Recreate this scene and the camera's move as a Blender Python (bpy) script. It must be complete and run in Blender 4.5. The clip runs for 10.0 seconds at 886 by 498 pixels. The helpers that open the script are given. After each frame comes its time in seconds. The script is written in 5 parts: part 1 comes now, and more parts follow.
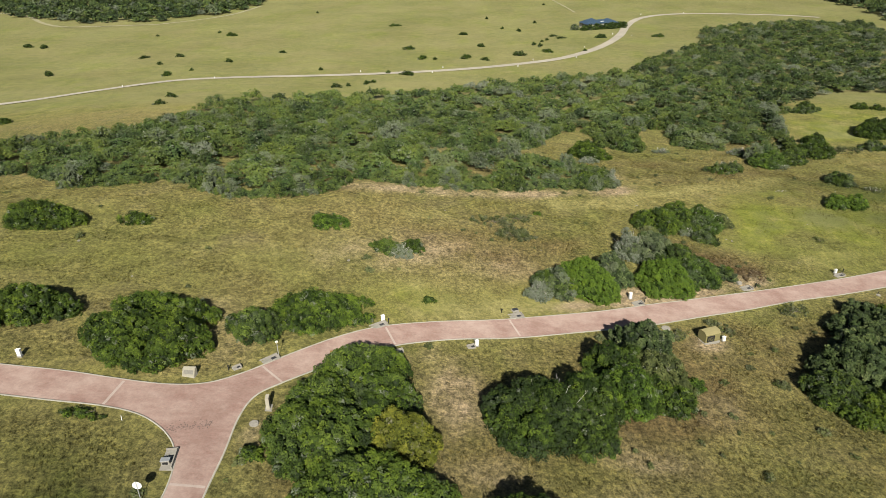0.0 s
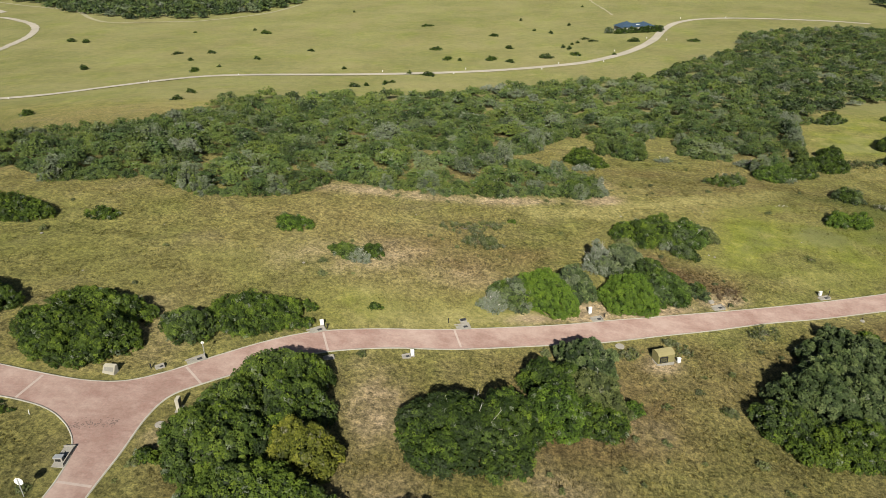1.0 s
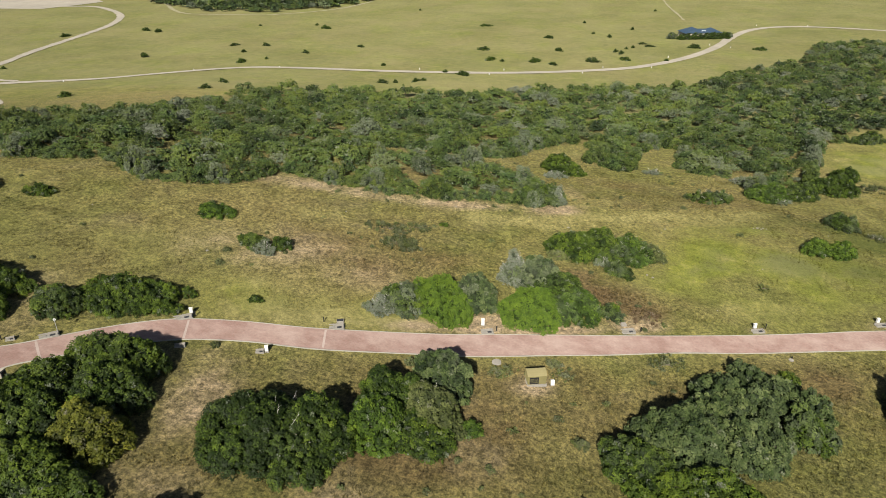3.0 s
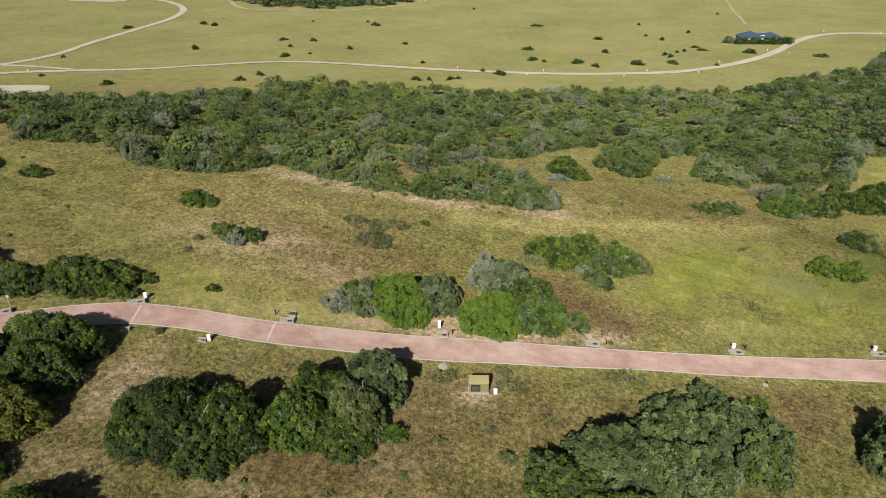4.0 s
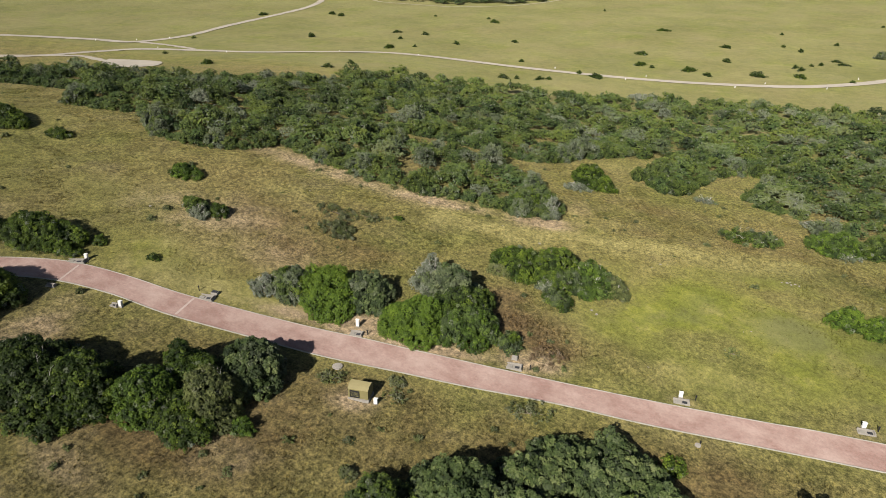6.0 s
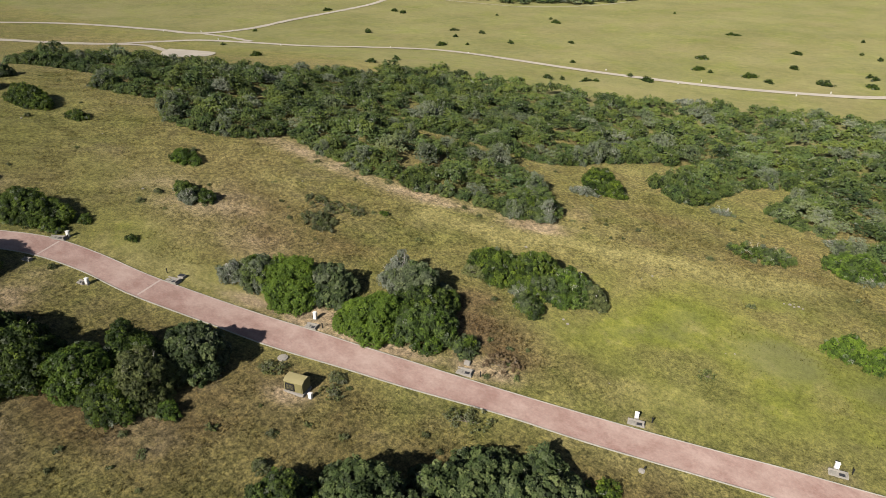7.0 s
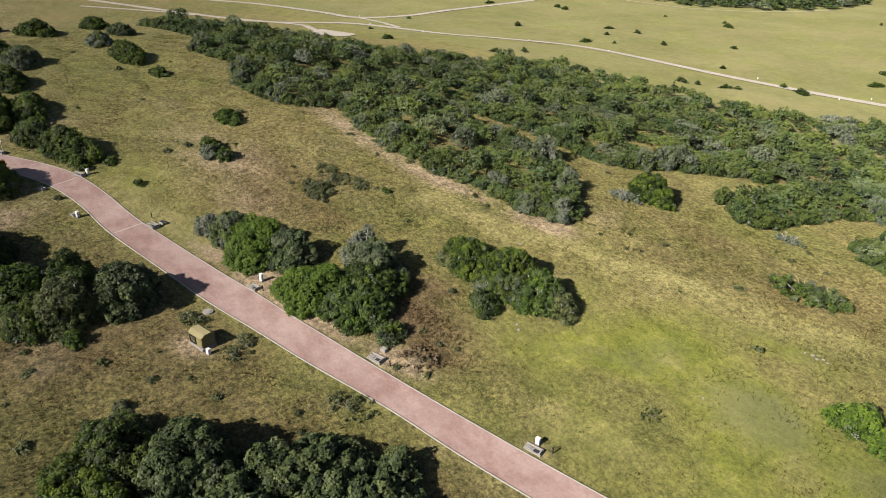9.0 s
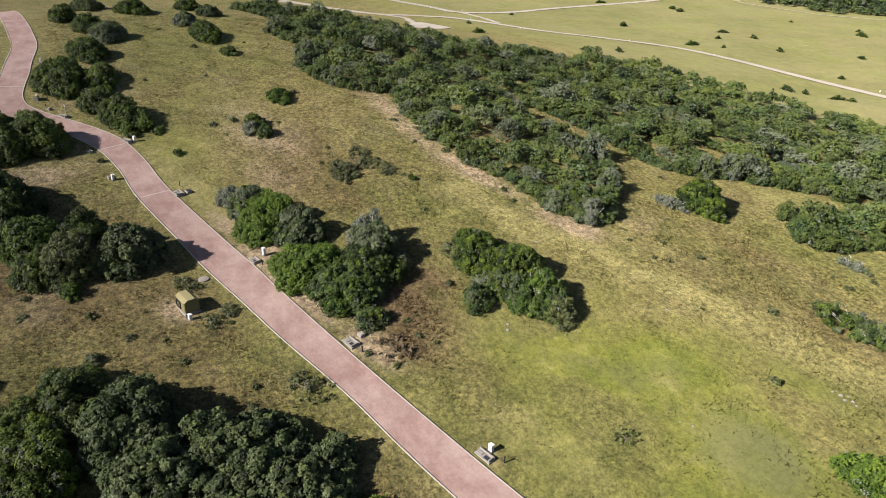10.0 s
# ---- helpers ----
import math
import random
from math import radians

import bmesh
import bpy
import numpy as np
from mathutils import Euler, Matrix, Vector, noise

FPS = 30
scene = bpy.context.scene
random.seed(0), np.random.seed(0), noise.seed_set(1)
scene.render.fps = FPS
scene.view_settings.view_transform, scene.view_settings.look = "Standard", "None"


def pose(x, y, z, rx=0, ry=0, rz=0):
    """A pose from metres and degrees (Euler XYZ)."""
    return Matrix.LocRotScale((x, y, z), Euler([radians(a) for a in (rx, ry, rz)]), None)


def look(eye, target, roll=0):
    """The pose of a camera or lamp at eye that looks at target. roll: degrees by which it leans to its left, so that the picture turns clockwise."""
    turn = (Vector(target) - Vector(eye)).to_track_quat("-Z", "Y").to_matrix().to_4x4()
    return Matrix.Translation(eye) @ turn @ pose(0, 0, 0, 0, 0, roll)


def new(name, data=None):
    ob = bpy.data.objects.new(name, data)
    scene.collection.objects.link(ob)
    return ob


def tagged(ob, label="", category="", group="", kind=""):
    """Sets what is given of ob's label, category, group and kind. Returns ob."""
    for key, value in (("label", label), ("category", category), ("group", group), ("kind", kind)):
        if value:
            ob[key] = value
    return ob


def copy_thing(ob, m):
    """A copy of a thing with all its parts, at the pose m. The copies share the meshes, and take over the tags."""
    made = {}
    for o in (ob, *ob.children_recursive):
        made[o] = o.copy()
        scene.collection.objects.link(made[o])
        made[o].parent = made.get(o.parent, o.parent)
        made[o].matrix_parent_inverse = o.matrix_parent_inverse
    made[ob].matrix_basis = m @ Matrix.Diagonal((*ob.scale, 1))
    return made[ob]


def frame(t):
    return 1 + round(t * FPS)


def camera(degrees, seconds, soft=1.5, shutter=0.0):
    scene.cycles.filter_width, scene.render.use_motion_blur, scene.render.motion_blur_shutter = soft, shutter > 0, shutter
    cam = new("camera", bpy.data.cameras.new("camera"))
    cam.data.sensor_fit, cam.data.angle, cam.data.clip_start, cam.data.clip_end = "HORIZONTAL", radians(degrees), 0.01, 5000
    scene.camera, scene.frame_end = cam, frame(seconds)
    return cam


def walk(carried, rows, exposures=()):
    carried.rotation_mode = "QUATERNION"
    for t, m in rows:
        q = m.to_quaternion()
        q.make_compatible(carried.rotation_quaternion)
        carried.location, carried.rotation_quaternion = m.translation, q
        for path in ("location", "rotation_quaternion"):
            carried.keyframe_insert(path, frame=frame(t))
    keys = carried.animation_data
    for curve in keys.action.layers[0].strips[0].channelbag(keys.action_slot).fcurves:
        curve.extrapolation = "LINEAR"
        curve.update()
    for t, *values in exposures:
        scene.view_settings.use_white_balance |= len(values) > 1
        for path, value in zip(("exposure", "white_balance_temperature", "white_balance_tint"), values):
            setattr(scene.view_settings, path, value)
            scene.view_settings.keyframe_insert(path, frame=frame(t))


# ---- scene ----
cam = camera(67.7, 10.0, soft=0.65)
METRES, EYE, TILT, LEAN, TURN = 170.0, 64.0, 0.0, 0.0, 0.0
ROWS = [
    (0.0, 0.0, 0.0, 0.0, -0.51, -26.6, 1.02),
    (0.5, 0.0474, 0.0083, -0.0005, 1.83, -26.55, 0.9),
    (1.0, 0.0954, 0.017, -0.0008, 3.91, -26.52, 0.8),
    (1.5, 0.1438, 0.0257, -0.0025, 5.16, -26.48, 0.72),
    (2.0, 0.1925, 0.0348, -0.0048, 6.8, -26.45, 0.63),
    (2.5, 0.2413, 0.0469, -0.0071, 9.51, -26.41, 0.49),
    (4.0, 0.382, 0.1029, -0.0188, 18.23, -26.35, 0.09),
    (4.5, 0.4261, 0.1277, -0.0236, 21.67, -26.32, -0.06),
    (5.0, 0.4682, 0.1558, -0.0282, 25.1, -26.34, -0.24),
    (5.5, 0.5084, 0.1862, -0.0326, 28.45, -26.33, -0.41),
    (6.0, 0.547, 0.219, -0.0368, 31.71, -26.35, -0.58),
    (7.5, 0.6511, 0.326, -0.0514, 42.24, -26.45, -1.05),
    (8.0, 0.681, 0.3661, -0.0581, 46.34, -26.52, -1.22),
    (8.5, 0.708, 0.4082, -0.0665, 50.55, -26.59, -1.4),
    (9.0, 0.7312, 0.4522, -0.0748, 55.08, -26.7, -1.58),
    (9.5, 0.7501, 0.4977, -0.0827, 60.15, -26.85, -1.78),
    (10.0, 0.7636, 0.5423, -0.0907, 65.5, -27.0, -2.01),
]
walk(cam, [(t, pose(0, 0, EYE, TILT, LEAN, TURN) @ pose(METRES * x, METRES * y, METRES * z, 90 + pitch, roll, yaw)) for t, x, y, z, yaw, pitch, roll in ROWS],
     [(0.0, 0.45, 6380, 7), (2.5, 0.45, 6380, 9), (6.0, 0.49, 6340, 13), (8.0, 0.62, 6320, 14), (9.0, 0.80, 6260, 16), (10.0, 1.00, 6200, 17)])

# ---- light ----
SUN_EL = 32.5
SUN_TO = Vector((0.065, -1.0, 0.0)).normalized()       # compass way towards the sun
world = bpy.data.worlds.new("world")
scene.world = world
world.use_nodes = True
wn = world.node_tree
wn.nodes.clear()
sky = wn.nodes.new("ShaderNodeTexSky")
sky.sky_type, sky.sun_disc = "NISHITA", False
sky.sun_elevation = radians(SUN_EL)
sky.sun_rotation = math.atan2(SUN_TO.x, SUN_TO.y)
bg = wn.nodes.new("ShaderNodeBackground")
bg.inputs["Strength"].default_value = 0.039
wout = wn.nodes.new("ShaderNodeOutputWorld")
wn.links.new(sky.outputs[0], bg.inputs[0])
wn.links.new(bg.outputs[0], wout.inputs[0])

sun = new("sun", bpy.data.lights.new("sun", "SUN"))
sun.data.energy, sun.data.angle, sun.data.color = 5.0, radians(0.6), (1.0, 0.94, 0.82)
sun_at = Vector((SUN_TO.x * math.cos(radians(SUN_EL)), SUN_TO.y * math.cos(radians(SUN_EL)), math.sin(radians(SUN_EL))))
sun.matrix_world = look(sun_at * 300, (0, 0, 0))


# ---- terrain ----
HILLS = [6.5, 7.73, 9.09, 2.67, 3.93, 10.0, 1.5, 7.33, 0.13, 2.51, 8.29, -1.66, 9.62, 0.86, 1.28,
         5.72, -1.77, 6.46, 2.4, 0.49, 3.59, -2.49, 0.13, -0.02, 0.49, 2.71, 0.93, 2.92, 3.13, 3.31]

DIPS = ((-5, 103, 45, 28, -1.15), (28, 105, 15, 12, -0.9), (-55, 110, 25, 25, -0.7), (-27, 77, 18, 14, -0.5))


def height(x, y):
    """The smooth lie of the land: a plain with broad rises on it."""
    x, y = np.asarray(x, float), np.asarray(y, float)
    z = -13 - 0.004 * np.clip(x, -600, 600)
    n = 0
    for cx in (-150, -90, -30, 30, 90, 150):
        for cy in (20, 80, 140, 200, 270):
            z = z + HILLS[n] * np.exp(-((x - cx) ** 2 + (y - cy) ** 2) / 7200.0)
            n += 1
    for cx, cy, rx, ry, d in DIPS:
        z = z + d * np.exp(-((x - cx) / rx) ** 2 - ((y - cy) / ry) ** 2)
    return z


def ground_z(x, y):
    return float(height(x, y))


def spline(points, step=1.0):
    """A smooth plan line through the points, sampled about every step metres."""
    p = np.array(points, float)
    e = np.vstack([2 * p[0] - p[1], p, 2 * p[-1] - p[-2]])
    out = []
    for i in range(1, len(e) - 2):
        a, b, c, d = e[i - 1], e[i], e[i + 1], e[i + 2]
        n = max(2, int(np.linalg.norm(c - b) / step))
        t = np.linspace(0, 1, n, endpoint=False)[:, None]
        out.append(0.5 * (2 * b + (c - a) * t + (2 * a - 5 * b + 4 * c - d) * t ** 2 + (3 * b - a - 3 * c + d) * t ** 3))
    out.append(p[-1:])
    return np.vstack(out)


def inside(poly, x, y):
    """Which of the plan points lie in the polygon."""
    poly = np.asarray(poly, float)
    hit = np.zeros(np.shape(x), bool)
    for (x0, y0), (x1, y1) in zip(poly, np.roll(poly, -1, 0)):
        if y0 != y1:
            hit ^= ((y0 > y) != (y1 > y)) & (x < (x1 - x0) * (y - y0) / (y1 - y0) + x0)
    return hit


def from_line(line, x, y):
    """Plan distance of points from a sampled line."""
    best = np.full(np.shape(x), 1e9)
    for px, py in line[::2]:
        best = np.minimum(best, (x - px) ** 2 + (y - py) ** 2)
    return np.sqrt(best)


def waves(x, y, seed, size):
    """Smooth plan noise about 0..1, a sum of turned sines."""
    r = np.random.RandomState(seed)
    v = np.zeros(np.shape(x))
    for k in range(9):
        a, f, p = r.uniform(0, 6.28), r.uniform(0.6, 1.9) / size, r.uniform(0, 6.28)
        v = v + np.sin((x * math.cos(a) + y * math.sin(a)) * f * 6.28 + p + 1.3 * np.sin((x * math.sin(a) - y * math.cos(a)) * f * 3.1 + p * 2))
    return np.clip(0.5 + v / 8.0, 0, 1)


# kerb lines of the paved road: the far side, the inner corner, the near side
KERB_FAR = spline([(-175, 50), (-131, 60.5), (-100, 66.5), (-82, 69.5), (-70.23, 70.98), (-57.88, 70.47), (-49.39, 70.27), (-42.5, 69.76), (-36.63, 69.66), (-31.76, 70.77), (-27.6, 73.96),
                   (-22.75, 78.93), (-16.48, 84.52), (-10.28, 88.48), (-1.46, 91.53), (10.19, 94.52), (26.22, 100.45), (36.82, 104.11), (45.84, 106.69),
                   (59.99, 111.36), (81.6, 118.9), (94, 123.3), (107, 127.7), (150, 140), (260, 165)])
KERB_CORNER = spline([(-172, 44.5), (-130, 55), (-99, 61), (-81, 64), (-70, 65.5), (-57.15, 65.03), (-48.64, 64.66), (-42.2, 64.5), (-37.3, 63.5), (-33.4, 60.9), (-31.2, 57.8), (-30.45, 54.6), (-30.3, 50), (-30.8, 35), (-32.5, -60)])
KERB_NEAR = spline([(-28, -60), (-26.6, 35), (-26.3, 51.5), (-26.01, 58.13), (-26.02, 64.75), (-25.11, 69.22), (-22.54, 72.29), (-19.02, 75.58), (-13.99, 79.85), (-7.5, 83.9), (1.22, 87.04),
                    (11.96, 89.46), (26.44, 94.44), (35.6, 97.36), (46.06, 101.13), (55.47, 104.44), (68.3, 109.48), (80, 113.2), (103.6, 121), (152, 134.8), (262, 159.8)])
ROAD_AREA = np.vstack([KERB_FAR, KERB_NEAR[::-1], KERB_CORNER[::-1]])

# edges of the wood in plan: the front, with its lane and bays, then the back
WOOD_FRONT = [(-128, 126), (-107, 134), (-91, 138), (-79, 130), (-69, 133), (-61, 138), (-50, 132), (-44, 130), (-33, 132.5), (-21, 140), (-20, 147.5), (-11, 145.5), (2, 146.5), (7, 145.5),
              (13, 149), (20, 148.5), (24, 151.5), (34, 155), (41, 156), (46, 160), (44.5, 168), (38, 173.5), (29, 180), (23, 183), (13, 181.5), (4, 179.5), (-9, 176.5), (-14, 179), (-9, 184.5), (4, 188), (13, 189.5),
              (21, 190.5), (27, 192.5), (32, 200), (34, 209), (38, 215), (44, 226), (49, 226), (51, 214), (49, 203), (58, 197), (65, 198), (66, 207), (68, 222), (74, 232), (80, 230), (77, 214), (75, 209),
              (82, 203), (88, 203), (92, 199), (94, 189), (106, 188), (113, 197), (117, 210), (121, 225), (128, 245)]
WOOD_BACK = [(150, 276), (180, 298), (215, 296), (255, 335), (300, 420), (325, 525), (266, 534), (199, 515), (167, 436), (140, 413), (101, 358), (73, 346), (19, 330), (2, 310), (-30, 298),
             (-65, 292), (-82, 283), (-100, 248), (-97, 205), (-104, 186), (-118, 172), (-150, 150)]
WOOD_NEAR = WOOD_FRONT + WOOD_BACK


# ---- meshes ----
def mesh_np(name, verts, tris, mats, attrs=None, smooth=False, index=None):
    me = bpy.data.meshes.new(name)
    verts, tris = np.asarray(verts, np.float32), np.asarray(tris, np.int32)
    n, k = len(tris), tris.shape[1]
    me.vertices.add(len(verts))
    me.vertices.foreach_set("co", verts.ravel())
    me.loops.add(n * k)
    me.loops.foreach_set("vertex_index", tris.ravel())
    me.polygons.add(n)
    me.polygons.foreach_set("loop_start", np.arange(n, dtype=np.int32) * k)
    if smooth:
        me.polygons.foreach_set("use_smooth", np.ones(n, bool))
    for m in mats:
        me.materials.append(m)
    if index is not None:
        me.polygons.foreach_set("material_index", np.asarray(index, np.int32))
    for key, values in (attrs or {}).items():
        me.attributes.new(key, "FLOAT", "POINT").data.foreach_set("value", np.asarray(values, np.float32))
    me.update(calc_edges=True)
    me.validate()
    return me


def part(name, bm, material, parent=None, label=""):
    me = bpy.data.meshes.new(name)
    bm.normal_update()
    bm.to_mesh(me)
    bm.free()
    for m in (material if isinstance(material, (list, tuple)) else [material]):
        me.materials.append(m)
    ob = new(name, me)
    ob.parent = parent
    return tagged(ob, label)


def empty(name, x, y, rz=0.0, z=None):
    ob = new(name)
    ob.empty_display_size = 0.3
    ob.matrix_world = pose(x, y, ground_z(x, y) if z is None else z, 0, 0, rz)
    return ob


def box_bm(sx, sy, sz, at=(0, 0, 0), bevel=0.02, turn=None, bm=None):
    """A bevelled block standing on at."""
    own = bmesh.new()
    bmesh.ops.create_cube(own, size=1)
    bmesh.ops.scale(own, vec=(sx, sy, sz), verts=own.verts)
    if bevel:
        bmesh.ops.bevel(own, geom=own.edges[:], offset=bevel, segments=2, affect="EDGES", profile=0.5)
    bmesh.ops.translate(own, vec=(0, 0, sz / 2), verts=own.verts)
    if turn:
        bmesh.ops.transform(own, matrix=turn, verts=own.verts)
    bmesh.ops.translate(own, vec=at, verts=own.verts)
    if bm is None:
        return own
    tmp = bpy.data.meshes.new("tmp")
    own.to_mesh(tmp)
    own.free()
    bm.from_mesh(tmp)
    bpy.data.meshes.remove(tmp)
    return bm


def rod_bm(a, b, r0, r1, seg=8, bm=None):
    """A tapered rod from a to b."""
    bm = bm or bmesh.new()
    a, b = Vector(a), Vector(b)
    m = Matrix.Translation((a + b) / 2) @ (b - a).to_track_quat("Z", "Y").to_matrix().to_4x4()
    bmesh.ops.create_cone(bm, cap_ends=True, segments=seg, radius1=r0, radius2=r1, depth=(b - a).length, matrix=m)
    return bm


def ribbon(name, left, right, lift, mats, kind="structure", label="", thick=0.0, rows=2, category=""):
    """A strip on the land between two plan lines with the same count of points."""
    n = len(left)
    v, t = [], []
    for j in range(rows):
        w = j / (rows - 1)
        p = left * (1 - w) + right * w
        v.append(np.c_[p, height(p[:, 0], p[:, 1]) + lift])
    if thick:
        for j in (0, rows - 1):
            q = v[j].copy()
            q[:, 2] -= thick
            v.append(q)
    strips = [(j, j + 1) for j in range(rows - 1)] + ([(rows, 0), (rows - 1, rows + 1)] if thick else [])
    i = np.arange(n - 1)
    for a, b in strips:
        t.append(np.c_[a * n + i, b * n + i, b * n + i + 1, a * n + i + 1])
    me = mesh_np(name, np.vstack(v), np.vstack(t), mats)
    ob = new(name, me)
    return tagged(ob, label, category, kind=kind)


def resample(line, n):
    d = np.r_[0, np.cumsum(np.hypot(*np.diff(line, axis=0).T))]
    s = np.linspace(0, d[-1], n)
    return np.c_[np.interp(s, d, line[:, 0]), np.interp(s, d, line[:, 1])]


def offset(line, by):
    d = np.gradient(line, axis=0)
    d /= np.linalg.norm(d, axis=1)[:, None]
    return line + np.c_[-d[:, 1], d[:, 0]] * by


# ---- materials ----
def material(name, colour=(0.5, 0.5, 0.5), rough=0.8, metal=0.0):
    m = bpy.data.materials.new(name)
    m.use_nodes = True
    b = m.node_tree.nodes["Principled BSDF"]
    b.inputs["Base Color"].default_value = (*colour, 1)
    b.inputs["Roughness"].default_value = rough
    b.inputs["Metallic"].default_value = metal
    b.inputs["Specular IOR Level"].default_value = 0.2
    b.inputs["Diffuse Roughness"].default_value = 0.85
    return m, m.node_tree, b


def node(nt, kind, **values):
    n = nt.nodes.new(kind)
    for key, value in values.items():
        n.inputs[key.replace("_", " ")].default_value = value
    return n


def noise_node(nt, scale, detail=4.0, rough=0.6, coords=None):
    n = node(nt, "ShaderNodeTexNoise", Scale=scale, Detail=detail, Roughness=rough)
    c = coords or nt.nodes.new("ShaderNodeNewGeometry").outputs["Position"]
    nt.links.new(c, n.inputs["Vector"])
    return n.outputs["Fac"]


def ramp(nt, fac, *stops):
    r = nt.nodes.new("ShaderNodeValToRGB")
    e = r.color_ramp.elements
    while len(e) < len(stops):
        e.new(0.5)
    for el, (at, c) in zip(e, stops):
        el.position, el.color = at, (*c, 1) if len(c) == 3 else c
    nt.links.new(fac, r.inputs["Fac"])
    return r.outputs["Color"]


def mix(nt, fac, a, b, how="MIX"):
    m = nt.nodes.new("ShaderNodeMix")
    m.data_type, m.blend_type = "RGBA", how
    for sock, v in ((m.inputs["Factor"], fac), (m.inputs["A"], a), (m.inputs["B"], b)):
        if isinstance(v, (int, float)):
            sock.default_value = v
        elif isinstance(v, tuple):
            sock.default_value = (*v, 1)
        else:
            nt.links.new(v, sock)
    return m.outputs["Result"]


def maths(nt, op, a, b=0.0, clamp=False):
    m = nt.nodes.new("ShaderNodeMath")
    m.operation, m.use_clamp = op, clamp
    for sock, v in zip(m.inputs, (a, b)):
        if isinstance(v, (int, float)):
            sock.default_value = v
        else:
            nt.links.new(v, sock)
    return m.outputs[0]


def attr(nt, name):
    a = nt.nodes.new("ShaderNodeAttribute")
    a.attribute_name = name
    return a.outputs["Fac"]


def bump(nt, bsdf, heights, strength, distance):
    b = node(nt, "ShaderNodeBump", Strength=strength, Distance=distance)
    nt.links.new(heights, b.inputs["Height"])
    nt.links.new(b.outputs["Normal"], bsdf.inputs["Normal"])


def stretch(nt, fac, lo, hi):
    r = nt.nodes.new("ShaderNodeMapRange")
    r.inputs["From Min"].default_value, r.inputs["From Max"].default_value = lo, hi
    nt.links.new(fac, r.inputs["Value"])
    return r.outputs["Result"]


def sward(nt):
    """The colour of grass land from its lush, dry and bare shares."""
    fine, mid, broad = noise_node(nt, 3.2, 6, 0.80), stretch(nt, noise_node(nt, 0.24, 7, 0.74), 0.32, 0.68), stretch(nt, noise_node(nt, 0.05, 5, 0.62), 0.36, 0.64)
    wide = stretch(nt, noise_node(nt, 0.014, 4, 0.6), 0.38, 0.62)
    green = mix(nt, mid, (0.092, 0.100, 0.027), (0.190, 0.188, 0.058))
    straw = mix(nt, mid, (0.150, 0.125, 0.050), (0.266, 0.225, 0.097))
    lush = mix(nt, mid, (0.100, 0.119, 0.021), (0.212, 0.217, 0.043))
    pale = mix(nt, mid, (0.205, 0.186, 0.070), (0.312, 0.278, 0.118))
    deep = mix(nt, mid, (0.050, 0.062, 0.016), (0.118, 0.126, 0.034))
    brown = mix(nt, mid, (0.084, 0.062, 0.028), (0.188, 0.140, 0.067))
    rust = mix(nt, mid, (0.088, 0.060, 0.031), (0.182, 0.132, 0.070))
    earth = mix(nt, mid, (0.220, 0.168, 0.106), (0.405, 0.318, 0.216))
    tuft = ramp(nt, fine, (0.40, (0, 0, 0)), (0.64, (1, 1, 1)))
    c = mix(nt, stretch(nt, maths(nt, "ADD", broad, wide), 0.35, 1.75), green, straw)
    c = mix(nt, maths(nt, "MULTIPLY", tuft, 0.34), c, straw)
    c = mix(nt, maths(nt, "MULTIPLY", stretch(nt, noise_node(nt, 0.085, 5, 0.6), 0.52, 0.70), 0.40), c, (0.205, 0.168, 0.100))
    rag = lambda key: maths(nt, "MULTIPLY", maths(nt, "ADD", attr(nt, key), maths(nt, "MULTIPLY", maths(nt, "SUBTRACT", maths(nt, "MULTIPLY", maths(nt, "ADD", mid, broad), 0.5), 0.5), 1.2)), attr(nt, key), True)
    c = mix(nt, rag("lush"), c, mix(nt, stretch(nt, noise_node(nt, 0.11, 6, 0.7), 0.48, 0.72), lush, pale))
    c = mix(nt, rag("dry"), c, mix(nt, stretch(nt, noise_node(nt, 0.13, 5, 0.7), 0.52, 0.72), brown, straw))
    c = mix(nt, maths(nt, "MULTIPLY", stretch(nt, noise_node(nt, 0.16, 6, 0.72), 0.55, 0.70), maths(nt, "MULTIPLY", attr(nt, "dry"), 0.6)), c, (0.205, 0.168, 0.112))
    c = mix(nt, rag("pale"), c, pale)
    c = mix(nt, rag("deep"), c, deep)
    c = mix(nt, rag("rust"), c, rust)
    c = mix(nt, maths(nt, "MULTIPLY", rag("bare"), 1.25, True), c, earth)
    c = mix(nt, maths(nt, "MULTIPLY", stretch(nt, attr(nt, "mown"), 0.76, 1.0), 0.45), c, mix(nt, stretch(nt, noise_node(nt, 0.02, 6, 0.65), 0.36, 0.62), (0.112, 0.116, 0.050), (0.195, 0.188, 0.092)))
    dark = ramp(nt, fine, (0.38, (0.46, 0.47, 0.43)), (0.50, (0.85, 0.85, 0.84)), (0.62, (1.24, 1.20, 1.12)))
    clump = noise_node(nt, 1.25, 6, 0.78)
    c = mix(nt, maths(nt, "SUBTRACT", 1.0, maths(nt, "MULTIPLY", attr(nt, "mown"), 0.8)), c, ramp(nt, clump, (0.38, (0.36, 0.37, 0.33)), (0.50, (0.84, 0.84, 0.82)), (0.61, (1.34, 1.30, 1.18))), "MULTIPLY")
    return mix(nt, maths(nt, "SUBTRACT", 1.0, maths(nt, "MULTIPLY", attr(nt, "mown"), 0.7)), c, dark, "MULTIPLY"), maths(nt, "ADD", fine, maths(nt, "MULTIPLY", clump, 0.7))


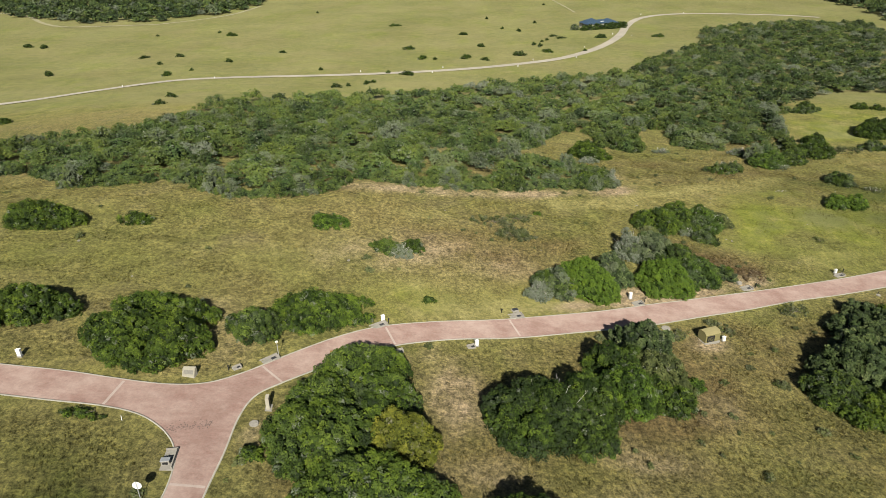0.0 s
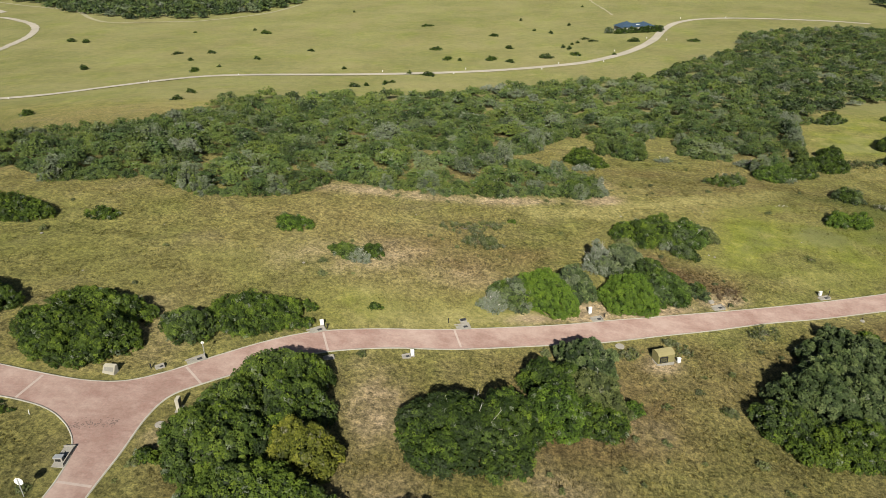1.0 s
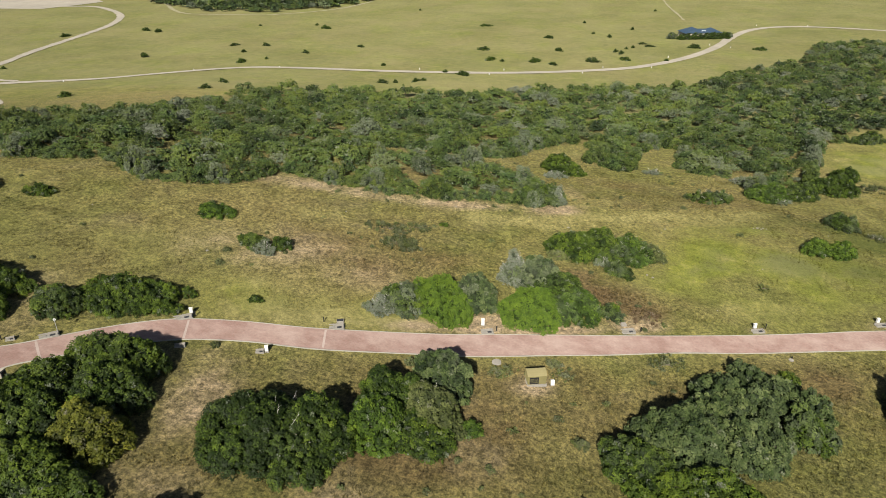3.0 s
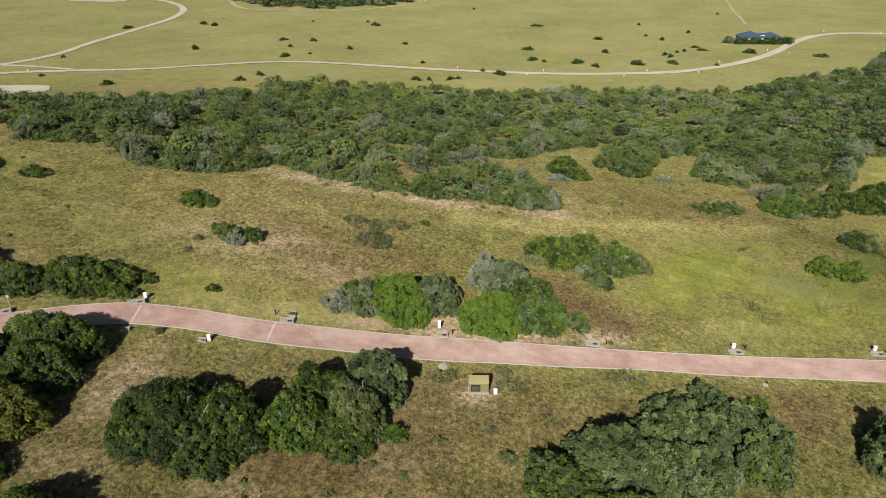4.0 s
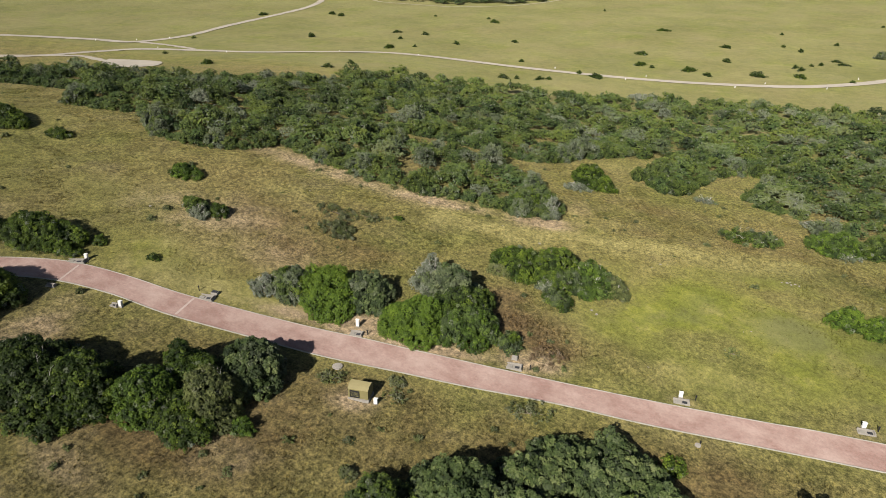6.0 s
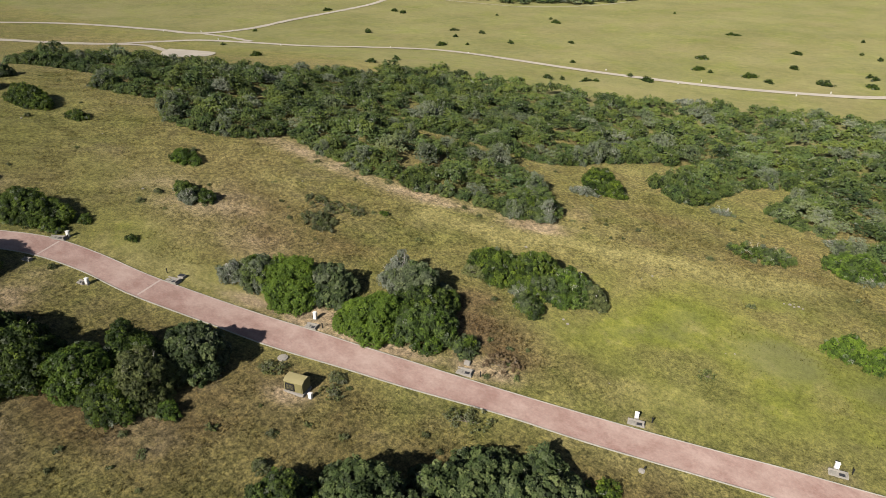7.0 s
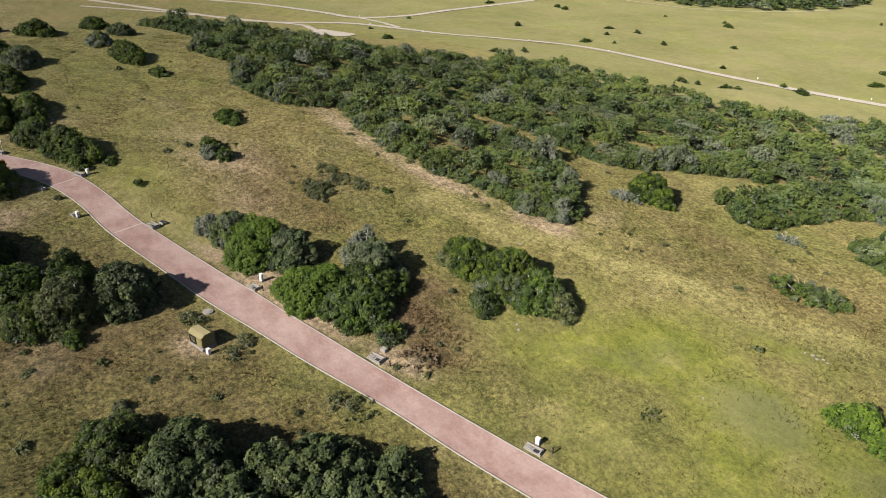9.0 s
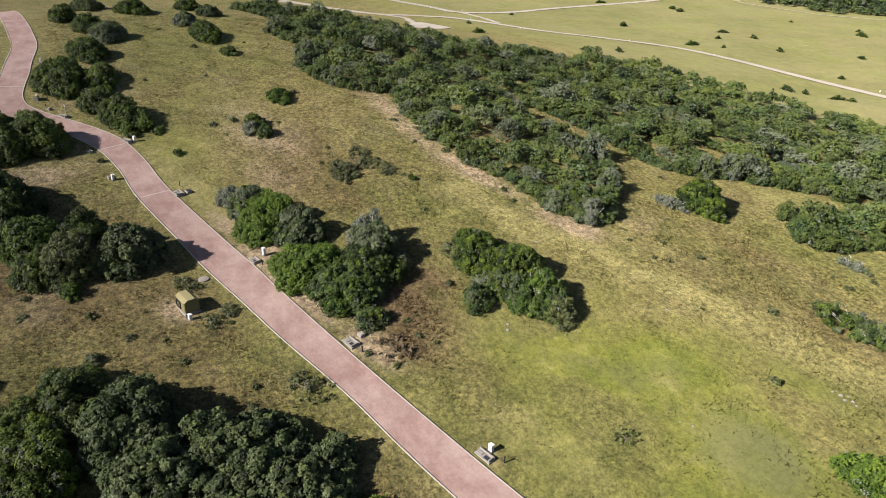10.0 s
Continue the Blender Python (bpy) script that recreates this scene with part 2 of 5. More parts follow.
GRASS_LAND, nt, b = material("grass_land", rough=0.95)
c, fine = sward(nt)
nt.links.new(c, b.inputs["Base Color"])
bump(nt, b, fine, 0.55, 0.18)
GRASS_BLADES, nt, b = material("grass_blades", rough=0.85)
c, fine = sward(nt)
isl = nt.nodes.new("ShaderNodeNewGeometry").outputs["Random Per Island"]
c = mix(nt, 1.0, c, ramp(nt, isl, (0.0, (0.86, 0.86, 0.82)), (1.0, (1.52, 1.46, 1.28))), "MULTIPLY")
nt.links.new(c, b.inputs["Base Color"])
thin = nt.nodes.new("ShaderNodeBsdfTranslucent")
nt.links.new(c, thin.inputs["Color"])
both = nt.nodes.new("ShaderNodeMixShader")
both.inputs[0].default_value = 0.42
nt.links.new(b.outputs[0], both.inputs[1])
nt.links.new(thin.outputs[0], both.inputs[2])
nt.links.new(both.outputs[0], nt.nodes["Material Output"].inputs["Surface"])

PAVING, nt, b = material("brick_paving", rough=0.85)
geo = nt.nodes.new("ShaderNodeNewGeometry").outputs["Position"]
mp = node(nt, "ShaderNodeMapping", Rotation=(0, 0, radians(-19)))
nt.links.new(geo, mp.inputs["Vector"])
bt = node(nt, "ShaderNodeTexBrick", Scale=1.0, Mortar_Size=0.006, Brick_Width=0.22, Row_Height=0.11)
bt.inputs["Color1"].default_value, bt.inputs["Color2"].default_value, bt.inputs["Mortar"].default_value = (0.282, 0.174, 0.148, 1), (0.238, 0.150, 0.128, 1), (0.245, 0.188, 0.164, 1)
nt.links.new(mp.outputs[0], bt.inputs["Vector"])
st = node(nt, "ShaderNodeMapping", Rotation=(0, 0, radians(-19)), Scale=(0.5, 1.0, 1.0))
nt.links.new(geo, st.inputs["Vector"])
c = mix(nt, ramp(nt, noise_node(nt, 0.55, 5, 0.65, st.outputs[0]), (0.42, (0, 0, 0)), (0.74, (0.85, 0.85, 0.85))), bt.outputs["Color"], (0.380, 0.276, 0.240))
c = mix(nt, ramp(nt, noise_node(nt, 0.35, 4, 0.6), (0.35, (0.5, 0.5, 0.5)), (0.55, (0, 0, 0))), c, (0.262, 0.176, 0.148))
c = mix(nt, ramp(nt, noise_node(nt, 0.09, 5, 0.7), (0.44, (0, 0, 0)), (0.64, (0.75, 0.75, 0.75))), c, (0.400, 0.305, 0.265))
c = mix(nt, 0.7, c, ramp(nt, noise_node(nt, 2.4, 6, 0.8), (0.3, (0.78, 0.76, 0.75)), (0.7, (1.16, 1.16, 1.16))), "MULTIPLY")
nt.links.new(c, b.inputs["Base Color"])
bump(nt, b, bt.outputs["Fac"], 0.3, 0.01)


def mottled(name, c0, c1, scale, rough=0.85, relief=0.25, metal=0.0):
    m, nt, b = material(name, rough=rough, metal=metal)
    n = noise_node(nt, scale, 6, 0.65)
    big = noise_node(nt, scale * 0.12, 3, 0.5)
    c = mix(nt, n, c0, c1)
    c = mix(nt, 0.5, c, ramp(nt, big, (0.3, (0.75, 0.75, 0.75)), (0.7, (1.1, 1.1, 1.1))), "MULTIPLY")
    nt.links.new(c, b.inputs["Base Color"])
    bump(nt, b, n, relief, 0.02)
    return m


CONCRETE = mottled("weathered_concrete", (0.17, 0.155, 0.135), (0.36, 0.335, 0.295), 4)
KERBSTONE = mottled("kerb_concrete", (0.22, 0.205, 0.165), (0.50, 0.47, 0.41), 1.1)
BAND = mottled("pale_paving_band", (0.34, 0.265, 0.235), (0.45, 0.375, 0.335), 3)
GRAVEL = mottled("pale_gravel", (0.24, 0.215, 0.175), (0.37, 0.335, 0.280), 0.5, 0.95)
WORN_GRASS = mottled("worn_grass_track", (0.20, 0.185, 0.105), (0.30, 0.275, 0.180), 0.3, 0.95)
WHITE = mottled("white_plastic", (0.58, 0.57, 0.54), (0.74, 0.73, 0.70), 6, 0.5, 0.05)
CREAM = mottled("cream_plaster", (0.40, 0.36, 0.28), (0.60, 0.55, 0.45), 4)
PLASTER = mottled("weathered_plaster", (0.27, 0.245, 0.19), (0.44, 0.405, 0.33), 3)
OCHRE = mottled("ochre_steel", (0.160, 0.142, 0.062), (0.205, 0.182, 0.084), 5, 0.55, 0.05)
OCHRE_ROOF = mottled("ochre_steel_roof", (0.255, 0.222, 0.108), (0.320, 0.280, 0.140), 5, 0.6, 0.05)
BLACK = mottled("black_steel", (0.012, 0.012, 0.013), (0.03, 0.03, 0.03), 9, 0.5, 0.05)
DARK_GLASS = mottled("dark_panel", (0.02, 0.022, 0.025), (0.05, 0.05, 0.055), 9, 0.35, 0.02)
STEEL = mottled("galvanised_steel", (0.45, 0.46, 0.47), (0.60, 0.61, 0.62), 12, 0.45, 0.03, 0.6)
SLATE = mottled("blue_grey_roof", (0.028, 0.050, 0.085), (0.050, 0.080, 0.120), 0.8, 0.6)
STONE = mottled("pale_stone", (0.15, 0.14, 0.12), (0.34, 0.32, 0.28), 5)
BARK = mottled("grey_bark", (0.10, 0.085, 0.065), (0.22, 0.19, 0.15), 7, 0.95, 0.6)
TWIG = mottled("bleached_twig", (0.34, 0.32, 0.29), (0.55, 0.53, 0.49), 5, 0.95, 0.3)


def foliage(name, dark, mid, light, grey, thin=0.12, mottle=0.8, drift=0.14):
    m, nt, b = material(name, rough=0.62)
    b.inputs["Diffuse Roughness"].default_value = 1.0
    isl = nt.nodes.new("ShaderNodeNewGeometry").outputs["Random Per Island"]
    t = maths(nt, "ADD", attr(nt, "tint"), maths(nt, "MULTIPLY", maths(nt, "SUBTRACT", isl, 0.5), 0.20), True)
    t = maths(nt, "ADD", t, maths(nt, "MULTIPLY", maths(nt, "SUBTRACT", noise_node(nt, 0.9, 4, 0.65), 0.5), 0.85), True)
    t = maths(nt, "ADD", t, maths(nt, "MULTIPLY", maths(nt, "SUBTRACT", noise_node(nt, 6.0, 4, 0.7), 0.5), mottle), True)
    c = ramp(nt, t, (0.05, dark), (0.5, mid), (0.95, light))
    c = mix(nt, maths(nt, "MULTIPLY", stretch(nt, noise_node(nt, 0.17, 3, 0.5), 0.42, 0.66), drift), c, (0.76, 0.95, 1.55), "MULTIPLY")
    c = mix(nt, maths(nt, "MULTIPLY", attr(nt, "grey"), maths(nt, "ADD", isl, 0.35), True), c, grey)
    nt.links.new(c, b.inputs["Base Color"])
    tr = nt.nodes.new("ShaderNodeBsdfTranslucent")
    nt.links.new(mix(nt, 0.5, c, (0.10, 0.13, 0.02)), tr.inputs["Color"])
    ms = nt.nodes.new("ShaderNodeMixShader")
    ms.inputs[0].default_value = thin
    out = nt.nodes["Material Output"]
    nt.links.new(b.outputs[0], ms.inputs[1])
    nt.links.new(tr.outputs[0], ms.inputs[2])
    nt.links.new(ms.outputs[0], out.inputs["Surface"])
    return m


LEAF = foliage("shrub_leaves", (0.014, 0.026, 0.005), (0.060, 0.093, 0.012), (0.138, 0.186, 0.020), (0.190, 0.204, 0.158))
LEAF_SPIKY = foliage("blue_green_leaves", (0.015, 0.026, 0.009), (0.062, 0.090, 0.027), (0.175, 0.206, 0.074), (0.205, 0.218, 0.150))
LEAF_WOOD = foliage("thicket_leaves", (0.015, 0.025, 0.008), (0.072, 0.101, 0.022), (0.156, 0.190, 0.036), (0.200, 0.214, 0.165), mottle=0.40, drift=0.7)
LEAF_FRESH = foliage("fresh_green_leaves", (0.018, 0.034, 0.006), (0.066, 0.110, 0.014), (0.140, 0.205, 0.022), (0.190, 0.204, 0.158))
LEAF_GOLD = foliage("golden_green_leaves", (0.035, 0.042, 0.007), (0.105, 0.115, 0.016), (0.200, 0.195, 0.026), (0.18, 0.17, 0.11))
LEAF_OLIVE = foliage("olive_scrub_leaves", (0.034, 0.044, 0.013), (0.090, 0.106, 0.030), (0.160, 0.174, 0.054), (0.170, 0.172, 0.112))
LEAF_RUST = foliage("rust_leaves", (0.10, 0.05, 0.012), (0.22, 0.11, 0.02), (0.32, 0.18, 0.03), (0.2, 0.17, 0.12))
LEAF_DRY = foliage("dry_brush", (0.070, 0.045, 0.022), (0.120, 0.082, 0.044), (0.180, 0.135, 0.075), (0.15, 0.13, 0.10), 0.1)


# ---- ground ----
def blobs(x, y, *spots):
    """Soft patches: each spot is x, y, half length, half width, turn in degrees, strength."""
    v = np.zeros(np.shape(x))
    for cx, cy, rx, ry, turn, s in spots:
        a = radians(turn)
        u, w = (x - cx) * math.cos(a) + (y - cy) * math.sin(a), -(x - cx) * math.sin(a) + (y - cy) * math.cos(a)
        v = np.maximum(v, s * np.clip(1.35 - np.sqrt((u / rx) ** 2 + (w / ry) ** 2), 0, 1))
    return v


def verge(x, y):
    near = (x > -180) & (x < 270) & (y > -70) & (y < 175)
    d = np.full(np.shape(x), 99.0)
    for line in (KERB_FAR, KERB_CORNER, KERB_NEAR):
        d[near] = np.minimum(d[near], from_line(line, x[near], y[near]))
    return d


def zones(x, y, d):
    far = np.clip((y - 225) / 60, 0, 1)
    w1, w2 = waves(x, y, 3, 60), waves(x, y, 5, 22)
    lush = blobs(x, y, (92, 148, 40, 26, 15, 1.1), (80, 136, 22, 18, 20, 1.0), (14, 102, 18, 8, 20, 0.95), (-4, 98, 12, 8, 20, 0.95), (-62, 100, 24, 16, 0, 0.5), (-25, 106, 26, 13, 5, 0.5), (-80, 118, 26, 12, 5, 0.4), (160, 250, 36, 34, 45, 1.0), (140, 226, 24, 20, 20, 1.3), (75, 150, 40, 22, 10, 0.5), (-45, 100, 26, 16, 0, 0.4), (140, 175, 40, 30, 0, 0.6))
    side = 0.35 + 0.65 * waves(x, y, 15, 14)
    lush = np.maximum(lush, np.clip(1.5 - d / 3.0, 0, 1) * 0.5 * side)
    lush = np.maximum(lush, far * (0.35 + 0.65 * w1))
    path = spline([(28, 144), (40.8, 148.0), (48, 154.0), (57.5, 159), (66, 163), (74, 166.6), (83, 169), (93, 174)], 2)
    dry = blobs(x, y, (40, 78, 46, 20, 15, 1.15), (85, 100, 34, 14, 20, 1.1), (15, 79, 30, 9, 15, 0.8), (54, 121, 9, 8, 40, 0.95), (64, 175, 22, 13, 15, 1.1), (82, 180, 24, 10, 8, 1.1), (104, 176, 16, 9, 0, 0.8), (72, 124, 9, 6, 20, 0.6), (15, 122, 28, 15, 15, 0.85), (15, 60, 40, 20, 0, 0.95),
                (-40, 95, 30, 15, 0, 0.15), (-8, 75, 18, 12, 0, 0.5))
    dry = dry * (0.55 + 0.6 * w2)
    bare = blobs(x, y, (-4, 144.6, 22, 3.8, 4, 0.85), (24, 150.0, 19, 3.6, 20, 0.9), (44, 157.5, 10, 3.6, 30, 0.95), (34.5, 106.2, 6.0, 3.6, 25, 1.3), (61, 114.6, 6.5, 3.4, 20, 1.15), (47, 108.6, 14, 2.2, 20, 1.0), (45, 92.6, 4.0, 2.8, 17, 0.9),
                 (-10, 113, 20, 8, 15, 0.62), (10, 112, 14, 6, 15, 0.45), (-35, 86, 8, 8, 10, 0.45), (28, 103.6, 15, 2.6, 20, 0.85), (-23.5, 62, 2.0, 3.2, 0, 0.6), (-10, 84, 3, 2, 0, 0.2), (1.5, 73, 5, 10, 0, 0.85), (-3, 82, 5, 2.5, 30, 0.5), (-31, 81, 4, 7, 10, 0.5), (6, 58, 7, 4, 0, 0.5), (40, 74, 5, 4, 0, 0.45), (26, 63, 8, 3, 0, 0.5), (20, 55, 8, 4, 10, 0.4), (36, 76, 8, 3, 10, 0.5), (48, 172, 8, 6, 60, 0.35), (106, 129, 3, 2, 20, 0.6), (83, 121, 3, 1.6, 20, 0.6))
    dry = np.maximum(dry, inside(WOOD_NEAR, x, y) * 0.55)
    lane = from_line(path, x, y)
    straw = np.clip(1.4 - lane / 4.6, 0, 1)
    dry = dry * (1 - straw)
    lush = np.maximum(lush * (1 - 0.8 * np.clip(dry, 0, 1)) * (1 - 0.7 * straw), 0.30 * straw)
    bright = np.maximum(1.0 * straw, blobs(x, y, (-70, 106, 45, 22, 0, 0.20), (-25, 98, 22, 8, 10, 0.15), (56, 168, 14, 6, 35, 0.7), (44, 212, 6, 8, 0, 0.6), (-2, 130, 10, 5, 0, 0.5), (-40, 108, 14, 6, 0, 0.3), (82, 127, 11, 4.5, 25, 0.7), (66, 118, 6, 3, 20, 0.7), (8, 97, 15, 6, 20, 0.95), (-17, 82.5, 9, 2.2, 38, 0.95), (-28, 75.5, 6, 2, 35, 0.7), (-22.5, 53, 2.5, 7, 0, 0.8), (-3, 104, 10, 5, 10, 0.6), (50, 78, 9, 11, 10, 0.55), (40, 68, 9, 4, 20, 0.5), (94, 108, 10, 4, 20, 0.25), (60, 158, 12, 5, 25, 0.6), (100, 133, 14, 4, 16, 0.3)))
    bright = np.maximum(bright, np.clip(1.3 - d / 2.6, 0, 1) * 0.65 * waves(x, y, 16, 11))
    lush = lush * (0.5 + 0.75 * w2)
    dry = np.maximum(dry, far * 0.18 * waves(x, y, 9, 90))
    deep = blobs(x, y, (70, 179, 18, 8, 25, 0.6), (-48, 50, 26, 13, 5, 1.1), (22, 56, 34, 11, 15, 0.7), (80, 84, 40, 16, 22, 0.75), (114, 162, 36, 27, 0, 1.0), (116, 134, 24, 12, 15, 0.7), (-45, 98, 34, 15, 5, 0.45), (-20, 108, 22, 9, 10, 0.4), (-60, 20, 40, 30, 0, 1.0), (20, 98, 10, 4, 20, 0.5), (5, 101, 10, 6, 20, 0.5)) * (0.5 + 0.6 * w2)
    rust = blobs(x, y, (57, 122, 10, 8, 30, 0.9), (62, 119.5, 7, 5, 20, 0.95), (51, 128, 8, 5, 20, 0.75))
    return [np.clip(q, 0, 1) for q in (lush * (1 - rust), dry * (1 - far * 0.2) * (1 - 0.7 * deep), bare, deep, rust, bright, np.maximum(far, 0.75 * lush))]


def steps(lo, hi, fine, far_lo, far_hi, grow):
    mid = list(np.arange(lo, hi + fine * 0.5, fine))
    s, v = fine, lo
    below = []
    while v > far_lo:
        s *= grow
        v -= s
        below.append(v)
    s, v = fine, hi
    above = []
    while v < far_hi:
        s = min(s * grow, 200)
        v += s
        above.append(v)
    return np.array(below[::-1] + mid + above)


gx = steps(-105, 140, 1.2, -3000, 3000, 1.055)
gy = steps(38, 205, 1.2, -3000, 3500, 1.055)
X, Y = np.meshgrid(gx, gy)
x, y = X.ravel(), Y.ravel()
d_road = verge(x, y)
d_road[inside(ROAD_AREA, x, y)] = 0
rough_land = (waves(x, y, 11, 9) - 0.5) * 0.22 + (waves(x, y, 12, 3.5) - 0.5) * 0.16
z = height(x, y) + rough_land * np.clip((d_road - 0.8) / 5, 0, 1) * np.clip((900 - np.abs(y)) / 600, 0, 1)
shares = dict(zip(("lush", "dry", "bare", "deep", "rust", "pale", "mown"), zones(x, y, d_road)))
nx, ny = len(gx), len(gy)
i, j = np.meshgrid(np.arange(nx - 1), np.arange(ny - 1))
a = (j * nx + i).ravel()
ground = new("ground", mesh_np("ground", np.c_[x, y, z], np.c_[a, a + 1, a + nx + 1, a + nx], [GRASS_LAND], shares, True))
tagged(ground, "rolling grassland in olive green and straw with bare earth patches", "grassland", kind="structure")

# ---- paved road ----
def cut(line, test):
    return line[np.array([test(px, py) for px, py in line])]


far_arm = resample(cut(KERB_FAR, lambda px, py: px < -42.5), 160)
near_arm = resample(cut(KERB_CORNER, lambda px, py: px < -42.5), 160)
right_far = resample(cut(KERB_FAR, lambda px, py: px > -21.3), 320)
right_near = resample(cut(KERB_NEAR, lambda px, py: px > -18.2 and py > 70), 320)
south_l = resample(cut(KERB_CORNER, lambda px, py: py < 56 and px > -35), 120)
south_r = resample(cut(KERB_NEAR, lambda px, py: py < 56), 120)[::-1]
mid_far = cut(KERB_FAR, lambda px, py: -42.5 <= px <= -21.3)
mid_near = cut(KERB_NEAR, lambda px, py: py >= 56 and px <= -18.2)
mid_corner = cut(KERB_CORNER, lambda px, py: px >= -42.5 and py >= 56)
LIFT = 0.06
bm = bmesh.new()
rim = np.vstack([far_arm[-1:], mid_far, right_far[:1], right_near[:1], mid_near[::-1], south_r[:1], south_l[:1], mid_corner[::-1], near_arm[-1:]])
bm.faces.new([bm.verts.new((px, py, 0)) for px, py in rim])
bmesh.ops.triangulate(bm, faces=bm.faces[:])
for _ in range(2):
    bmesh.ops.subdivide_edges(bm, edges=[e for e in bm.edges if e.calc_length() > 2.5], cuts=1)
    bmesh.ops.triangulate(bm, faces=bm.faces[:])
for v in bm.verts:
    v.co.z = ground_z(v.co.x, v.co.y) + LIFT
for p, q in ((far_arm, near_arm), (right_far, right_near), (south_l, south_r)):
    rows = []
    for w in np.linspace(0, 1, 5):
        s = p * (1 - w) + q * w
        rows.append([bm.verts.new((s[k, 0], s[k, 1], ground_z(s[k, 0], s[k, 1]) + LIFT)) for k in range(len(s))])
    for r0, r1 in zip(rows, rows[1:]):
        for k in range(len(r0) - 1):
            bm.faces.new((r0[k], r0[k + 1], r1[k + 1], r1[k]))
bmesh.ops.remove_doubles(bm, verts=bm.verts, dist=0.01)
bmesh.ops.recalc_face_normals(bm, faces=bm.faces)
if sum(f.normal.z for f in bm.faces) < 0:
    bmesh.ops.reverse_faces(bm, faces=bm.faces)
road = tagged(part("road", bm, PAVING), "dusty pink brick paved estate road with a junction", "road", kind="structure")

for line, side in ((KERB_FAR, 1), (KERB_CORNER, -1), (KERB_NEAR, -1)):
    p = resample(line, int(len(line) * 1.2))
    ribbon("kerb", offset(p, 0.0), offset(p, 0.17 * side), 0.11, [KERBSTONE], label="pale concrete kerb edging the brick road", category="kerb", thick=0.5, rows=3)


def band(ax, ay, bx, by, w=0.34):
    p = resample(np.array([(ax, ay), (bx, by)], float), 14)
    l, q = offset(p, w / 2), offset(p, -w / 2)
    ribbon("paving_band", l, q, LIFT + 0.012, [BAND], label="pale worn brick band across the road", category="road band")


band(-9.35, 88.5, -7.6, 84.1)
band(11.0, 94.6, 12.3, 90.0)
band(-25.6, 75.7, -22.3, 72.6)
band(-41.8, 69.47, -42.3, 64.62)
band(-30.2, 53.0, -26.44, 53.0)

# a patch of re-laid darker bricks at the junction
bm = box_bm(0.215, 0.105, 0.03, (0, 0, 0), 0)
bm.normal_update()
BRICK = bpy.data.meshes.new("brick")
bm.to_mesh(BRICK)
bm.free()
BRICK.materials.append(mottled("dark_brick", (0.125, 0.088, 0.078), (0.215, 0.155, 0.138), 5))
r = random.Random(5)
for k in range(90):
    u = r.uniform(-2.6, 2.6)
    px, py = -31.3 + u, 62.2 + 0.32 * u + r.gauss(0, 0.42)
    ob = new("brick", BRICK)
    ob.parent = road
    ob.matrix_world = pose(px, py, ground_z(px, py) + LIFT - 0.018, 0, 0, r.choice((0, 90)) + 20)

# ---- shrubs and trees ----
def ico(level):
    bm = bmesh.new()
    bmesh.ops.create_icosphere(bm, subdivisions=level, radius=1.0)
    bm.verts.ensure_lookup_table()
    v = np.array([v.co[:] for v in bm.verts])
    t = np.array([[w.index for w in f.verts] for f in bm.faces])
    bm.free()
    return v, t


ICO1, ICO2 = ico(1), ico(2)
OCTA = (np.array([(1, 0, 0), (-1, 0, 0), (0, 1, 0), (0, -1, 0), (0, 0, 1), (0, 0, -1)], float), np.array([(0, 2, 4), (2, 1, 4), (1, 3, 4), (3, 0, 4), (2, 0, 5), (1, 2, 5), (3, 1, 5), (0, 3, 5)]))


def ball(r, n):
    d = r.normal(size=(n, 3))
    return d / np.linalg.norm(d, axis=1)[:, None]


def clear_of(p, centres, radii, skip, slack):
    """Which points lie outside all the lobes but their own."""
    ok = np.ones(len(p), bool)
    for k in range(len(centres)):
        near = ((p - centres[k]) ** 2).sum(1) < (radii[k] * slack) ** 2
        ok &= ~(near & (skip != k))
    return ok


